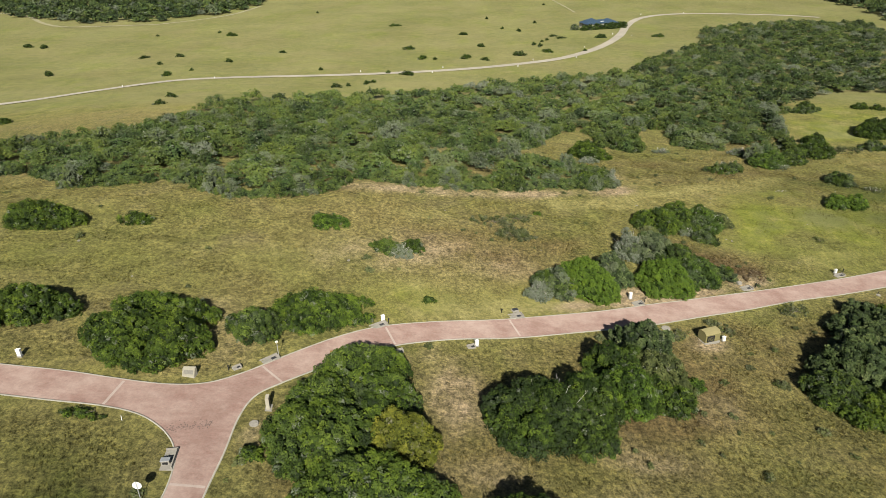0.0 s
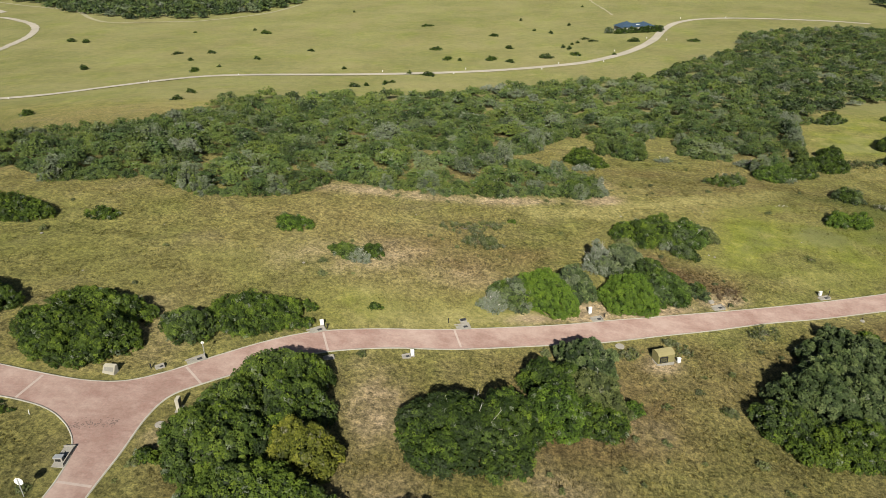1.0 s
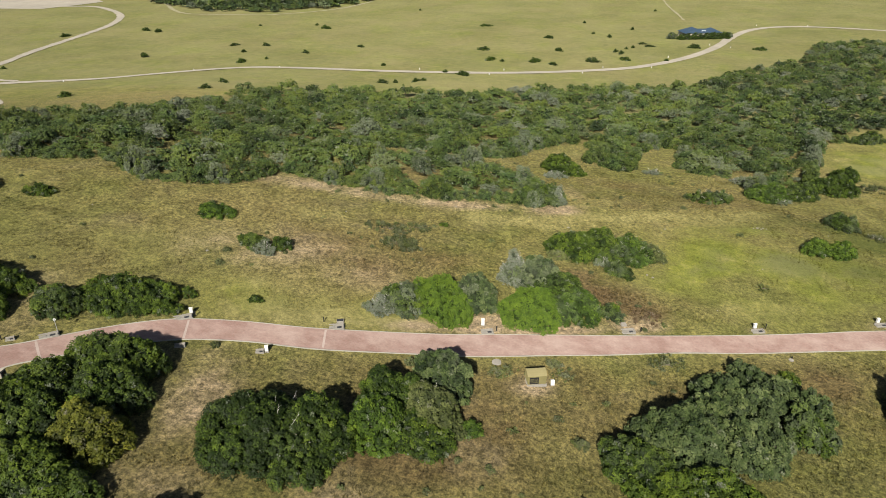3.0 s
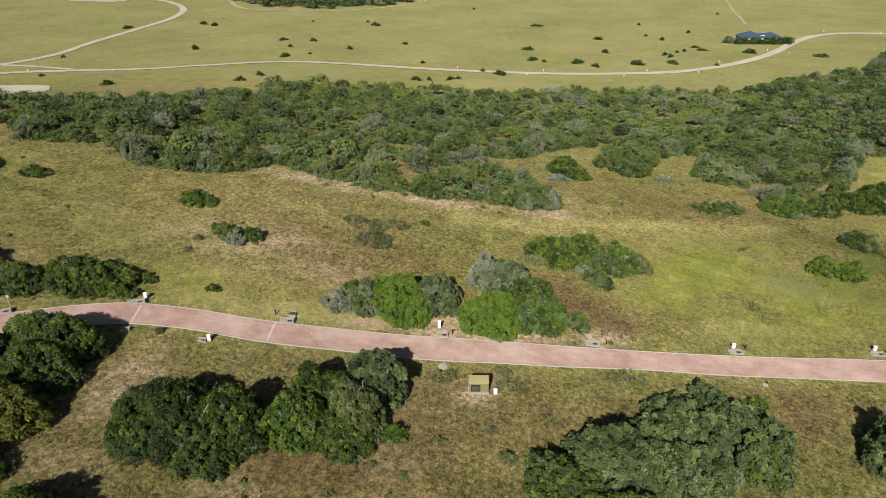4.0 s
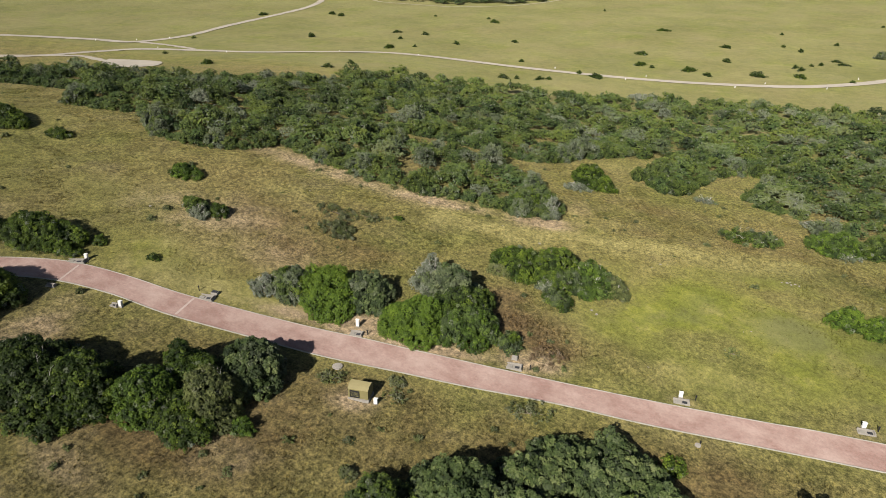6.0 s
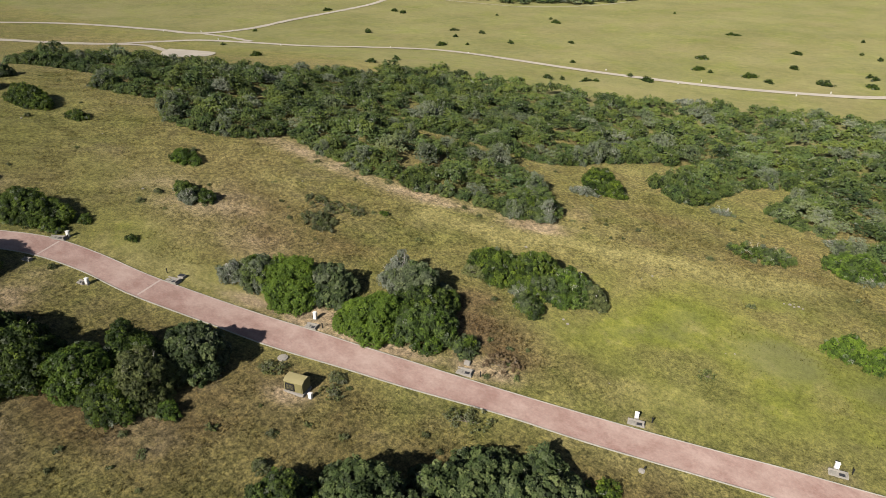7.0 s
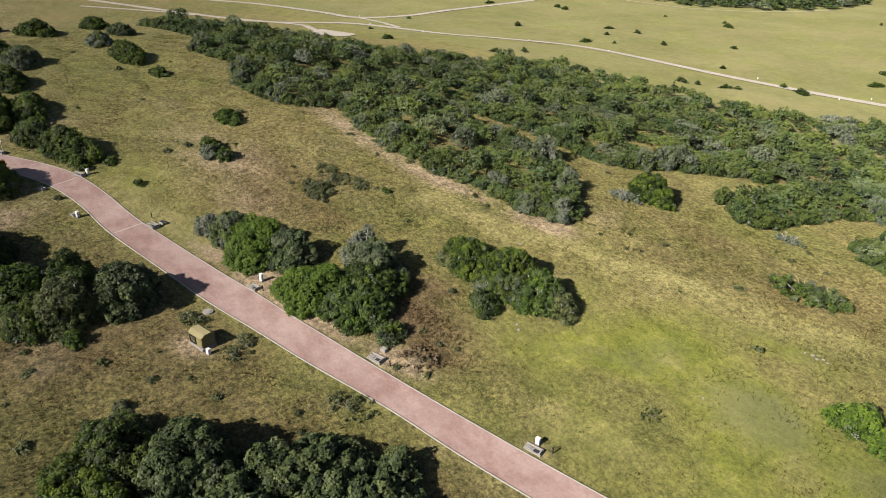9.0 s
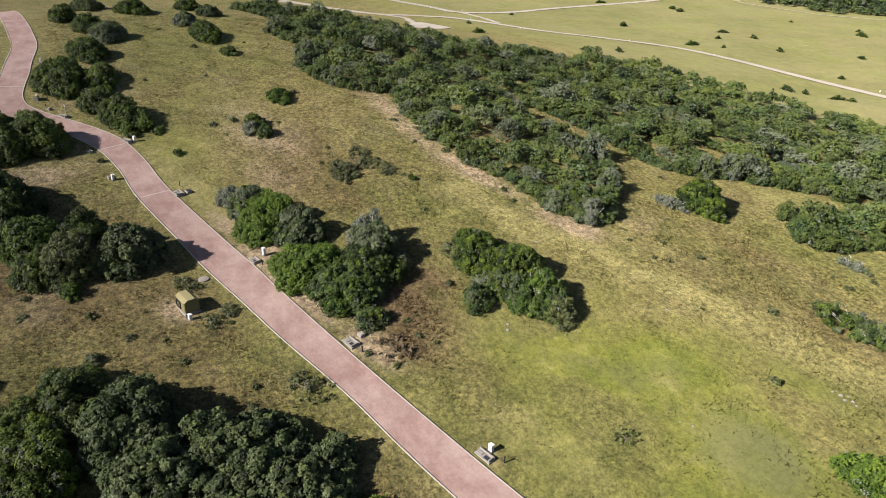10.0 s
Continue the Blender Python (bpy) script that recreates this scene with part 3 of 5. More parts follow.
def crown(seed, w, d, h, leaf=0.30, per=16.0, tint=0.4, grey=0.0, spread=0.25, lump=0.75, low=0.0, core=ICO1, lobes=46, fleck=0.06, rough=0.0):
    """Leaf masses of a shrub on an oval plan: big lobes, small lobes on them, folded leaves on those. Arrays of points, triangles, tint and grey."""
    r = np.random.RandomState(seed)
    a, b = w / 2, d / 2
    small = min(a, b, h * 0.8)
    # big lobes, on a plan with an uneven outline
    n = int(np.clip(6 + a * b * 1.7, 8, lobes))
    ph = r.uniform(0, 6.283, 3)
    ragged = lambda ang: 1 + 0.13 * math.sin(2 * ang + ph[0]) + 0.10 * math.sin(3 * ang + ph[1]) + 0.07 * math.sin(5 * ang + ph[2])
    humps = [(r.uniform(-0.5, 0.5), r.uniform(-0.5, 0.5), r.uniform(0.7, 1.0)) for k in range(3)]
    centres, radii = [], []
    for k in range(n * 8):
        if len(centres) >= n:
            break
        ang, rho = r.uniform(0, 6.283), math.sqrt(r.uniform(0, 1))
        rad = small * r.uniform(0.22, 0.44) * (1 - 0.42 * rough)
        s = ragged(ang)
        x, y = (a * s - rad * 0.8) * rho * math.cos(ang), (b * s - rad * 0.8) * rho * math.sin(ang)
        swell = max(q * math.exp(-((x / a - px) ** 2 + (y / b - py) ** 2) / 0.30) for px, py, q in humps)
        top = low + (h - low) * (0.64 * math.sqrt(max(0.02, 1 - 0.80 * rho ** 3)) + 0.38 * swell) * r.uniform(0.92 - 0.26 * rough, 1.04 + 0.10 * rough)
        z = max(top - rad, rad * 0.55 + low)
        if rho > 0.6 and r.uniform() < 0.45:
            z = low + rad * r.uniform(0.4, 0.8)
        if all((x - c[0]) ** 2 + (y - c[1]) ** 2 + (z - c[2]) ** 2 > (0.36 * (rad + q)) ** 2 for c, q in zip(centres, radii)):
            centres.append((x, y, z))
            radii.append(rad)
    if low < 0.2:
        m = int(6 + (a + b) * 0.9) if lobes > 20 else 6
        for k in range(m):
            ang = 6.283 * (k + r.uniform(-0.3, 0.3)) / m
            rad = small * r.uniform(0.20, 0.34)
            s = ragged(ang)
            centres.append(((a * s - rad) * math.cos(ang), (b * s - rad) * math.sin(ang), rad * r.uniform(0.5, 0.9)))
            radii.append(rad)
        for k in range(m // 2):
            ang, rho = r.uniform(0, 6.283), r.uniform(0, 0.7)
            rad = small * r.uniform(0.40, 0.50)
            centres.append(((a - rad) * rho * math.cos(ang), (b - rad) * rho * math.sin(ang), max(0.3 * rad, h * 0.42 - rad * 0.4)))
            radii.append(rad)
    centres, radii = np.array(centres), np.array(radii)
    # small lobes on the big ones
    cnt = np.maximum(4, (radii ** 2 * 12.6 * 1.15 / (lump * lump * 1.1)).astype(int))
    own = np.repeat(np.arange(len(radii)), cnt)
    p = centres[own] + ball(r, len(own)) * (radii[own] * r.uniform(0.82, 1.08, len(own)))[:, None]
    keep = clear_of(p, centres, radii, own, 0.93) & (p[:, 2] > 0.12 + low * 0.6)
    p, own = p[keep], own[keep]
    sr = lump * r.uniform(0.40, 0.85, len(p))
    lobe_tint = r.normal(0, 0.5, len(centres))
    st = tint + spread * (0.75 * lobe_tint[own] + 0.65 * r.normal(0, 1, len(p)))
    sg = np.clip(grey + (min(0.3, 1.1 * grey) * r.normal(0, 1, len(centres))[own]), 0, 1) * np.ones(len(p))
    sg = np.where(r.uniform(size=len(p)) < fleck, np.maximum(sg, r.uniform(0.3, 0.9, len(p))), sg)
    # leaves
    n_leaf = np.maximum(5, (sr ** 2 * 12.6 * per * 0.62).astype(int))
    o = np.repeat(np.arange(len(p)), n_leaf)
    way = ball(r, len(o))
    way[:, 2] = np.where(r.uniform(size=len(o)) < 0.55, np.abs(way[:, 2]), way[:, 2])
    q = p[o] + way * (sr[o] * r.uniform(0.80, 1.10, len(o)))[:, None]
    mid = centres[own][o]
    keep = (((q - mid) ** 2).sum(1) > (radii[own][o] * 0.74) ** 2) & (q[:, 2] > 0.03)
    keep &= clear_of(q, centres, radii, own[o], 0.80)
    q, way, o = q[keep], way[keep], o[keep]
    m = len(q)
    out = q - mid[keep]
    out /= np.linalg.norm(out, axis=1)[:, None] + 1e-9
    nrm = 0.60 * way + 0.55 * out + 0.48 * r.normal(size=(m, 3)) + (0, 0, 0.25)
    nrm /= np.linalg.norm(nrm, axis=1)[:, None]
    t1 = np.cross(nrm, r.normal(size=(m, 3)))
    t1 /= np.linalg.norm(t1, axis=1)[:, None] + 1e-9
    t2 = np.cross(nrm, t1)
    ln = (leaf * r.uniform(0.55, 1.25, m))[:, None]
    wd = ln * r.uniform(0.34, 0.55, m)[:, None]
    lv = np.stack([q - t1 * ln * 0.4 + t2 * wd, q + t1 * ln * 0.7, q - t1 * ln * 0.4 - t2 * wd], 1).reshape(-1, 3)
    lt = np.arange(m * 3).reshape(-1, 3)
    # inner masses, tinted dark to paint shade into the gaps between leaves
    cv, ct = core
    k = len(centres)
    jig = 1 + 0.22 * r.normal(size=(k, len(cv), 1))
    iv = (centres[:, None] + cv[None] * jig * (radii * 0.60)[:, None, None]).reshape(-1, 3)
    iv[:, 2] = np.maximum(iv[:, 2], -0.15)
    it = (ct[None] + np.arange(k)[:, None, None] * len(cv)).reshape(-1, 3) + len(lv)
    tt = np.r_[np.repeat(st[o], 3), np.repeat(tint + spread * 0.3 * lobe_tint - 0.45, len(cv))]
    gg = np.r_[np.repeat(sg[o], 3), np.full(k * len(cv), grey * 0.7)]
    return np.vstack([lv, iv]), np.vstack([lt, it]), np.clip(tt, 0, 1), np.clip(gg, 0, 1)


def wood_bm(seed, w, d, h, stems=5):
    """A short forked trunk with limbs."""
    r = random.Random(seed)
    bm = bmesh.new()
    fork = Vector((r.uniform(-0.1, 0.1) * w, r.uniform(-0.1, 0.1) * d, h * 0.22))
    rad = 0.035 * h + 0.06
    rod_bm((0, 0, -0.3), fork, rad * 1.3, rad, 8, bm)
    for k in range(stems):
        ang = 6.283 * (k + r.uniform(-0.25, 0.25)) / stems
        knee = fork + Vector((math.cos(ang) * w * 0.12, math.sin(ang) * d * 0.12, h * 0.14))
        tip = fork + Vector((math.cos(ang) * w * r.uniform(0.24, 0.34), math.sin(ang) * d * r.uniform(0.24, 0.34), h * r.uniform(0.22, 0.36)))
        rod_bm(fork, knee, rad * 0.62, rad * 0.45, 6, bm)
        rod_bm(knee, tip, rad * 0.45, rad * 0.16, 6, bm)
    return bm


def twigs_bm(seed, w, d, h, n):
    """Bleached bare twigs that stand out of a shrub."""
    r = random.Random(seed)
    bm = bmesh.new()
    for k in range(n):
        ang, rho = r.uniform(0, 6.283), math.sqrt(r.uniform(0.05, 1))
        x, y = w * 0.46 * rho * math.cos(ang), d * 0.46 * rho * math.sin(ang)
        z = h * math.sqrt(max(0.1, 1 - rho * rho * 0.9))
        foot, tip = Vector((x * 0.7, y * 0.7, z * 0.6)), Vector((x * 1.05, y * 1.05, z * r.uniform(0.98, 1.12)))
        rod_bm(foot, tip, 0.03, 0.012, 4, bm)
        for q in range(3):
            s = foot.lerp(tip, r.uniform(0.5, 0.95))
            rod_bm(s, s + Vector((r.uniform(-0.5, 0.5), r.uniform(-0.5, 0.5), r.uniform(0.1, 0.5))), 0.018, 0.008, 3, bm)
    return bm


def shrub(x, y, w, d, h, turn=0, tint=0.4, grey=0.0, leaf=0.25, per=25.0, twigs=0, name="shrub", label="", group="roadside shrubs", mat=None, low=0.0, spread=0.30, lump=0.52, category="shrub", fleck=0.045, rough=0.32, lobes=60):
    seed = int(abs(x * 37 + y * 91 + w * 13)) % 99991
    top = empty(name, x, y, turn)
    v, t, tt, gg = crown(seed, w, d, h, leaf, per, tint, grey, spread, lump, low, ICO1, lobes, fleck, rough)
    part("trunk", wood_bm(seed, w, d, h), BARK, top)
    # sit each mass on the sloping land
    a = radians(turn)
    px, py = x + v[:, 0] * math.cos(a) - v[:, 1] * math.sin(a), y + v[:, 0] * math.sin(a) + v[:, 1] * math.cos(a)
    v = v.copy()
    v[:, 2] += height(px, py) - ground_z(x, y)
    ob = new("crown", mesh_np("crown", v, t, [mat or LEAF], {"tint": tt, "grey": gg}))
    ob.parent = top
    if twigs:
        part("twigs", twigs_bm(seed, w, d, h, twigs), TWIG, top, "bleached bare twigs")["kind"] = "stuff"
    return tagged(top, label or "dense dark green coastal shrub on dry grass", category, group)


SPIKY = dict(mat=LEAF_SPIKY, leaf=0.36, per=19.0, lump=0.70, rough=0.8, lobes=110, fleck=0.03, spread=0.24)
DARK = "dense dark green thicket shrub standing in dry grass"
FRESH = "dense fresh green shrub beside the brick road"
SILVER = "silvery grey-green shrub with bleached twigs"

# thicket by the junction
shrub(-10.9, 73.2, 13.6, 10.6, 6.4, 35, 0.43, 0.03, label=DARK, category="tree", name="tree")
shrub(-16.2, 66.4, 10.2, 9.6, 5.8, 40, 0.43, 0.03, label=DARK)
shrub(-8.6, 66.8, 10.4, 9.0, 6.0, 20, 0.38, 0.03, label=DARK)
shrub(-14.9, 60.4, 14.6, 12.0, 6.4, 10, 0.42, 0.02, label=DARK, category="tree", name="tree")
shrub(-4.9, 60.6, 8.6, 8.0, 6.8, 0, 0.48, 0.0, mat=LEAF_GOLD, label="yellow-green leafy shrub at the edge of a thicket")
shrub(-8.6, 53.4, 15.6, 9.4, 5.6, 0, 0.46, 0.02, label=DARK)
shrub(-22.7, 58.1, 3.0, 2.6, 1.6, 0, 0.45, label="low green bush on dry grass near the junction")
# thicket opposite the meter pedestal
shrub(13.6, 68.2, 16.4, 14.8, 6.8, 20, 0.15, 0.02, twigs=14, fleck=0.02, label=DARK, category="tree", name="tree")
shrub(19.6, 71.4, 9.4, 8.6, 6.8, 0, 0.19, label=DARK, fleck=0.02)
shrub(26.0, 74.8, 9.4, 8.4, 6.2, 0, 0.33, 0.0, mat=LEAF_FRESH, label="mid green leafy shrub in a thicket")
shrub(26.4, 81.4, 9.0, 8.4, 5.8, 20, 0.26, label=DARK)
shrub(31.4, 87.2, 10.4, 9.4, 7.2, 0, 0.38, 0.10, label="tall grey-green tree overhanging the brick road", category="tree", name="tree", **{**SPIKY, "lump": 0.48, "rough": 0.6})
shrub(32.2, 80.0, 8.8, 8.2, 6.0, 0, 0.40, 0.04, mat=LEAF_OLIVE, twigs=10, label="olive green shrub with some dead twigs")
shrub(31.4, 75.2, 8.6, 6.8, 4.4, 0, 0.34, label=DARK)
shrub(37.51, 79.38, 3.2, 2.8, 2.0, 0, 0.45, mat=LEAF_FRESH, label="small green bush on dry grass")
shrub(9, 50, 10.0, 8.0, 5.0, 0, 0.38, label=DARK)
# large grey-green thicket
shrub(59.6, 80.4, 8.8, 8.6, 4.6, 0, 0.40, 0.05, label=DARK)
shrub(66.4, 86.0, 12.0, 11.4, 6.0, 10, 0.40, 0.03, label="grey-green broad tree in a roadside thicket", category="tree", name="tree", **SPIKY)
shrub(75.4, 97, 13.0, 12.5, 4.8, 20, 0.46, 0.04, label="large grey-green spreading tree by the road", category="tree", name="tree", **SPIKY)
shrub(81.4, 100.4, 9.6, 11.5, 4.6, 10, 0.46, 0.04, label="grey-green spiky-topped tree near the kerb", category="tree", name="tree", **SPIKY)
shrub(78.6, 104.6, 7.0, 5.6, 3.4, 20, 0.42, 0.04, label="grey-green bushy tree standing close to the kerb", category="tree", name="tree", **SPIKY)
shrub(85, 107, 4.6, 3.4, 1.6, 20, 0.50, label="low dark green bush at the kerb's edge")
shrub(71.6, 93.4, 8.6, 8.4, 4.4, 20, 0.46, 0.04, label="grey-green bushy tree filling a roadside thicket", category="tree", name="tree", **SPIKY)
shrub(86, 98.2, 6.6, 8.0, 4.2, 0, 0.46, 0.04, label="grey-green bushy tree at the end of a thicket", category="tree", name="tree", **SPIKY)
shrub(68, 76, 17.0, 9.0, 4.8, 0, 0.50, label="fresh green shrub in front of a grey-green thicket")
shrub(74.6, 88, 13.0, 11.5, 4.7, 0, 0.46, 0.04, label="grey-green tree in the middle of a thicket", category="tree", name="tree", **SPIKY)
shrub(84.6, 93.8, 7.0, 7.4, 5.0, 0, 0.40, 0.12, label=DARK, **{**SPIKY, "mat": LEAF})
shrub(103.5, 101.5, 11.0, 10.0, 6.6, 0, 0.44, 0.06, label="dark grey-green tree on the dry verge", category="tree", name="tree", **SPIKY)
# across the road
shrub(20.9, 106.9, 8.2, 7.6, 4.5, 20, 0.42, 0.22, twigs=8, label="green shrub with silvery dead foliage at its foot")
shrub(17.4, 104.0, 5.6, 4.2, 2.8, 20, 0.40, 0.85, twigs=10, label=SILVER)
shrub(27.2, 109.0, 13.0, 11.0, 5.2, 25, 0.62, mat=LEAF_FRESH, spread=0.14, fleck=0.0, label="bright green dense round shrub beside the road")
shrub(32.6, 112.2, 8.4, 8.0, 5.0, 0, 0.42, 0.10, label="grey-green spiky shrub beside a bright green one", **SPIKY)
shrub(42.6, 111.6, 12.4, 10.2, 4.8, 20, 0.58, mat=LEAF_FRESH, spread=0.14, fleck=0.0, label="bright green dense round shrub beside the road")
shrub(50.0, 115.2, 11.2, 9.6, 4.5, 25, 0.37, 0.06, mat=LEAF_FRESH, label=FRESH)
shrub(43.4, 121.6, 9.6, 9.0, 5.4, 0, 0.42, 0.16, label="tall grey-green spiky shrub behind fresh green ones", **SPIKY)
shrub(38.9, 122.2, 7.4, 6.6, 5.5, 0, 0.45, 0.70, twigs=16, rough=0.7, label=SILVER)
shrub(46.6, 118.6, 11.4, 10.4, 5.0, 0, 0.30, 0.03, label="dark green shrub behind fresh green ones")
shrub(49.2, 137.4, 10.6, 9.0, 5.2, 20, 0.46, 0.0, label="dark green rounded shrub on open grass")
shrub(54.4, 140.2, 10.2, 9.0, 5.0, 20, 0.42, 0.02, label="dark green rounded shrub on open grass")
shrub(46.18, 133.73, 4.4, 3.4, 1.8, 20, 0.60, 0.10, mat=LEAF_OLIVE, label="low yellow-green bush in front of a darker shrub")
shrub(61.6, 140.8, 9.4, 8.6, 4.4, 20, 0.46, 0.05, twigs=8, mat=LEAF_FRESH, rough=0.6, label="green shrub with some greyish foliage on open grass")
shrub(65.4, 141.6, 5.0, 5.6, 3.0, 20, 0.50, 0.12, twigs=6, mat=LEAF_OLIVE, label="greyish olive bush at the foot of a green shrub")
shrub(58.0, 137.4, 8.0, 6.6, 3.6, 20, 0.40, 0.08, label="low dull green shrub between darker ones")
shrub(55, 134.4, 3.6, 2.6, 1.6, 0, 0.4, 0.8, twigs=10, label=SILVER)
shrub(58.6, 132.2, 5.2, 4.6, 2.8, 0, 0.36, 0.10, label="low round dull green bush")
shrub(57.18, 116.37, 4.4, 4.4, 2.6, 0, 0.40, 0.12, label="small round grey-green bush by the road")
shrub(63.2, 117.5, 6.4, 4.4, 0.7, 20, 0.6, 0.0, leaf=0.36, per=5, mat=LEAF_DRY, rough=1.0, label="low reddish brown brushwood beside a concrete slab", name="brushwood", category="brushwood")
# along the road west of the bend
shrub(-20.33, 88.95, 12.5, 9.0, 5.0, 25, 0.40, label=DARK)
shrub(-28.41, 84.05, 8.6, 7.0, 4.0, 20, 0.38, 0.06, label=DARK)
shrub(-13.79, 89.53, 5.0, 3.2, 1.8, 20, 0.42, label="low green bush beside a concrete slab")
shrub(-42.79, 76.88, 14.5, 10.5, 5.4, 5, 0.40, label=DARK, category="tree", name="tree")
shrub(-37.51, 77.55, 8.0, 8.0, 5.0, 0, 0.42, label=DARK)
shrub(-42.22, 84.85, 13.0, 8.4, 4.2, 0, 0.46, label="mid green shrub behind a darker one by the road")
shrub(-60.72, 82.77, 12.0, 9.0, 4.6, 10, 0.40, label=DARK)
shrub(-74.64, 87.67, 9.6, 8.4, 5.0, 0, 0.40, 0.4, label="silvery grey-green shrub on open grass")
shrub(-83.31, 82.99, 8.0, 7.0, 4.6, 0, 0.42, label=DARK)
shrub(-74.17, 112.71, 12.0, 9.0, 4.4, 10, 0.42, label=DARK, group="field shrubs")
shrub(-90.86, 108.64, 10.0, 7.4, 3.2, 0, 0.40, 0.4, label="silvery grey-green shrub on open grass", group="field shrubs")
shrub(-110, 95, 15.0, 10.0, 4.2, 0, 0.42, label=DARK, group="field shrubs")
shrub(-100, 76, 11.0, 8.0, 4.4, 0, 0.42, label=DARK)
shrub(-120, 82, 14.0, 9.0, 4.4, 0, 0.42, 0.2, label=DARK)
shrub(-104, 117, 9.0, 7.0, 3.4, 0, 0.34, 0.2, label=DARK, group="field shrubs")
shrub(-118, 112, 10.0, 8.0, 3.6, 0, 0.40, label=DARK, group="field shrubs")
shrub(-58.79, 116.46, 6.4, 4.6, 1.9, 0, 0.40, label="low dark green bush on open grass", group="field shrubs")
shrub(-23, 121.85, 7.0, 5.6, 2.7, 10, 0.44, mat=LEAF_FRESH, label="round green bush on open grass", group="field shrubs")
shrub(-10.73, 113.86, 5.4, 5.0, 2.6, 0, 0.44, 0.06, label="low green bush beside a silvery one", group="field shrubs")
shrub(-8.01, 112.4, 4.2, 3.6, 2.4, 0, 0.5, 0.75, twigs=12, label=SILVER, group="field shrubs")
shrub(-5.61, 115.03, 3.8, 3.6, 2.6, 0, 0.30, label="small dark green bush on open grass", group="field shrubs")
shrub(15.42, 125.34, 8.4, 5.0, 1.7, 5, 0.24, 0.15, mat=LEAF_OLIVE, label="low spreading olive bush on brown grass", group="field shrubs")
shrub(11.29, 130.58, 9.4, 5.0, 1.1, -10, 0.30, 0.2, per=14, mat=LEAF_OLIVE, label="low spreading olive bush on brown grass", group="field shrubs")
shrub(16.6, 133.43, 6.4, 3.4, 1.0, 0, 0.32, 0.2, per=14, mat=LEAF_OLIVE, label="low spreading olive bush on brown grass", group="field shrubs")
shrub(21.49, 136.89, 1.6, 1.4, 0.7, 0, 0.4, label="small green bush on open grass", group="field shrubs")
shrub(112.2, 173.6, 8.2, 6.6, 3.4, 0, 0.32, 0.15, label="round dark green shrub on bright grass", group="field shrubs")
shrub(102.0, 157.4, 6.2, 5.6, 3.4, 10, 0.50, mat=LEAF_FRESH, label="round fresh green shrub on bright grass", group="field shrubs")
shrub(107.2, 157.2, 6.6, 6.0, 3.2, 10, 0.54, mat=LEAF_FRESH, label="round fresh green shrub on bright grass", group="field shrubs")
shrub(82.6, 181.6, 11.6, 6.4, 3.0, 12, 0.40, 0.12, twigs=10, rough=0.8, label="low spreading green shrub with pale twigs", group="field shrubs")
shrub(-43.82, 62.48, 4.6, 1.9, 0.8, 0, 0.30, label="low dark green bush beside the kerb")
shrub(39.98, 94.38, 4.6, 3.2, 1.2, 20, 0.52, 0.25, per=11, mat=LEAF_OLIVE, label="small green bush beside a manhole cover")
shrub(49.12, 96.52, 4.0, 2.6, 0.9, 20, 0.52, 0.30, per=8, mat=LEAF_OLIVE, label="low olive scrub beside the electrical kiosk")
shrub(66, 105.49, 7.0, 4.0, 1.2, 20, 0.48, 0.25, per=8, mat=LEAF_OLIVE, label="low weedy scrub on the verge")
shrub(47.7, 99.02, 2.6, 2.0, 1.0, 0, 0.52, 0.3, per=12, mat=LEAF_OLIVE, label="small olive bush behind the electrical kiosk")
shrub(52.58, 82.1, 2.6, 1.8, 0.9, 0, 0.34, 0.2, mat=LEAF_OLIVE, label="small olive weed clump on dry grass")
shrub(-13.27, 95.09, 3.0, 2.4, 0.9, 0, 0.38, label="small green bush on open grass", group="field shrubs")
shrub(-2.6, 97.65, 2.0, 1.6, 0.8, 0, 0.40, label="small green bush on open grass", group="field shrubs")
shrub(-15.9, 77.6, 1.0, 0.9, 2.3, 0, 0.6, leaf=0.22, mat=LEAF_RUST, label="small rust-orange flowering bush at the road edge")
shrub(87, 137, 3.2, 2.4, 0.5, 0, 0.6, per=8, mat=LEAF_OLIVE, label="low green weed clump in bright grass", group="field shrubs")
shrub(43.6, 188.4, 10.0, 9.0, 5.2, 0, 0.40, label=DARK, group="field shrubs")
shrub(47.6, 187, 5.4, 5.0, 3.4, 0, 0.52, label="mid green bush beside a dead grey one", group="field shrubs")
shrub(42.6, 181.8, 6.6, 3.4, 2.0, 25, 0.4, 0.9, twigs=12, label=SILVER, group="field shrubs")
shrub(39.6, 162, 12.4, 10.0, 4.8, 30, 0.46, 0.12, label="green shrub at the tip of the wood")
shrub(44, 162, 5.0, 4.6, 4.6, 0, 0.4, 0.7, twigs=14, label=SILVER, group="field shrubs")

# east of the open grass
shrub(117, 198.5, 12.4, 9.0, 5.2, 10, 0.28, label=DARK, group="field shrubs")
shrub(97.5, 187.6, 9.4, 7.6, 4.8, 10, 0.52, 0.04, mat=LEAF_FRESH, label="fresh green shrub at the wood's edge", group="field shrubs")
shrub(107, 191.4, 10.0, 7.4, 4.6, 10, 0.34, 0.06, label="mid green shrub at the wood's edge", group="field shrubs")
shrub(129, 203, 12.0, 6.0, 1.6, 5, 0.36, 0.2, per=10, mat=LEAF_OLIVE, label="low flat olive scrub on bright grass", group="field shrubs")
shrub(123.5, 210.5, 8.0, 7.0, 4.0, 0, 0.30, label=DARK, group="field shrubs")
shrub(140, 205, 9.0, 6.4, 3.0, 0, 0.34, 0.2, label="olive shrub on bright grass", group="field shrubs")
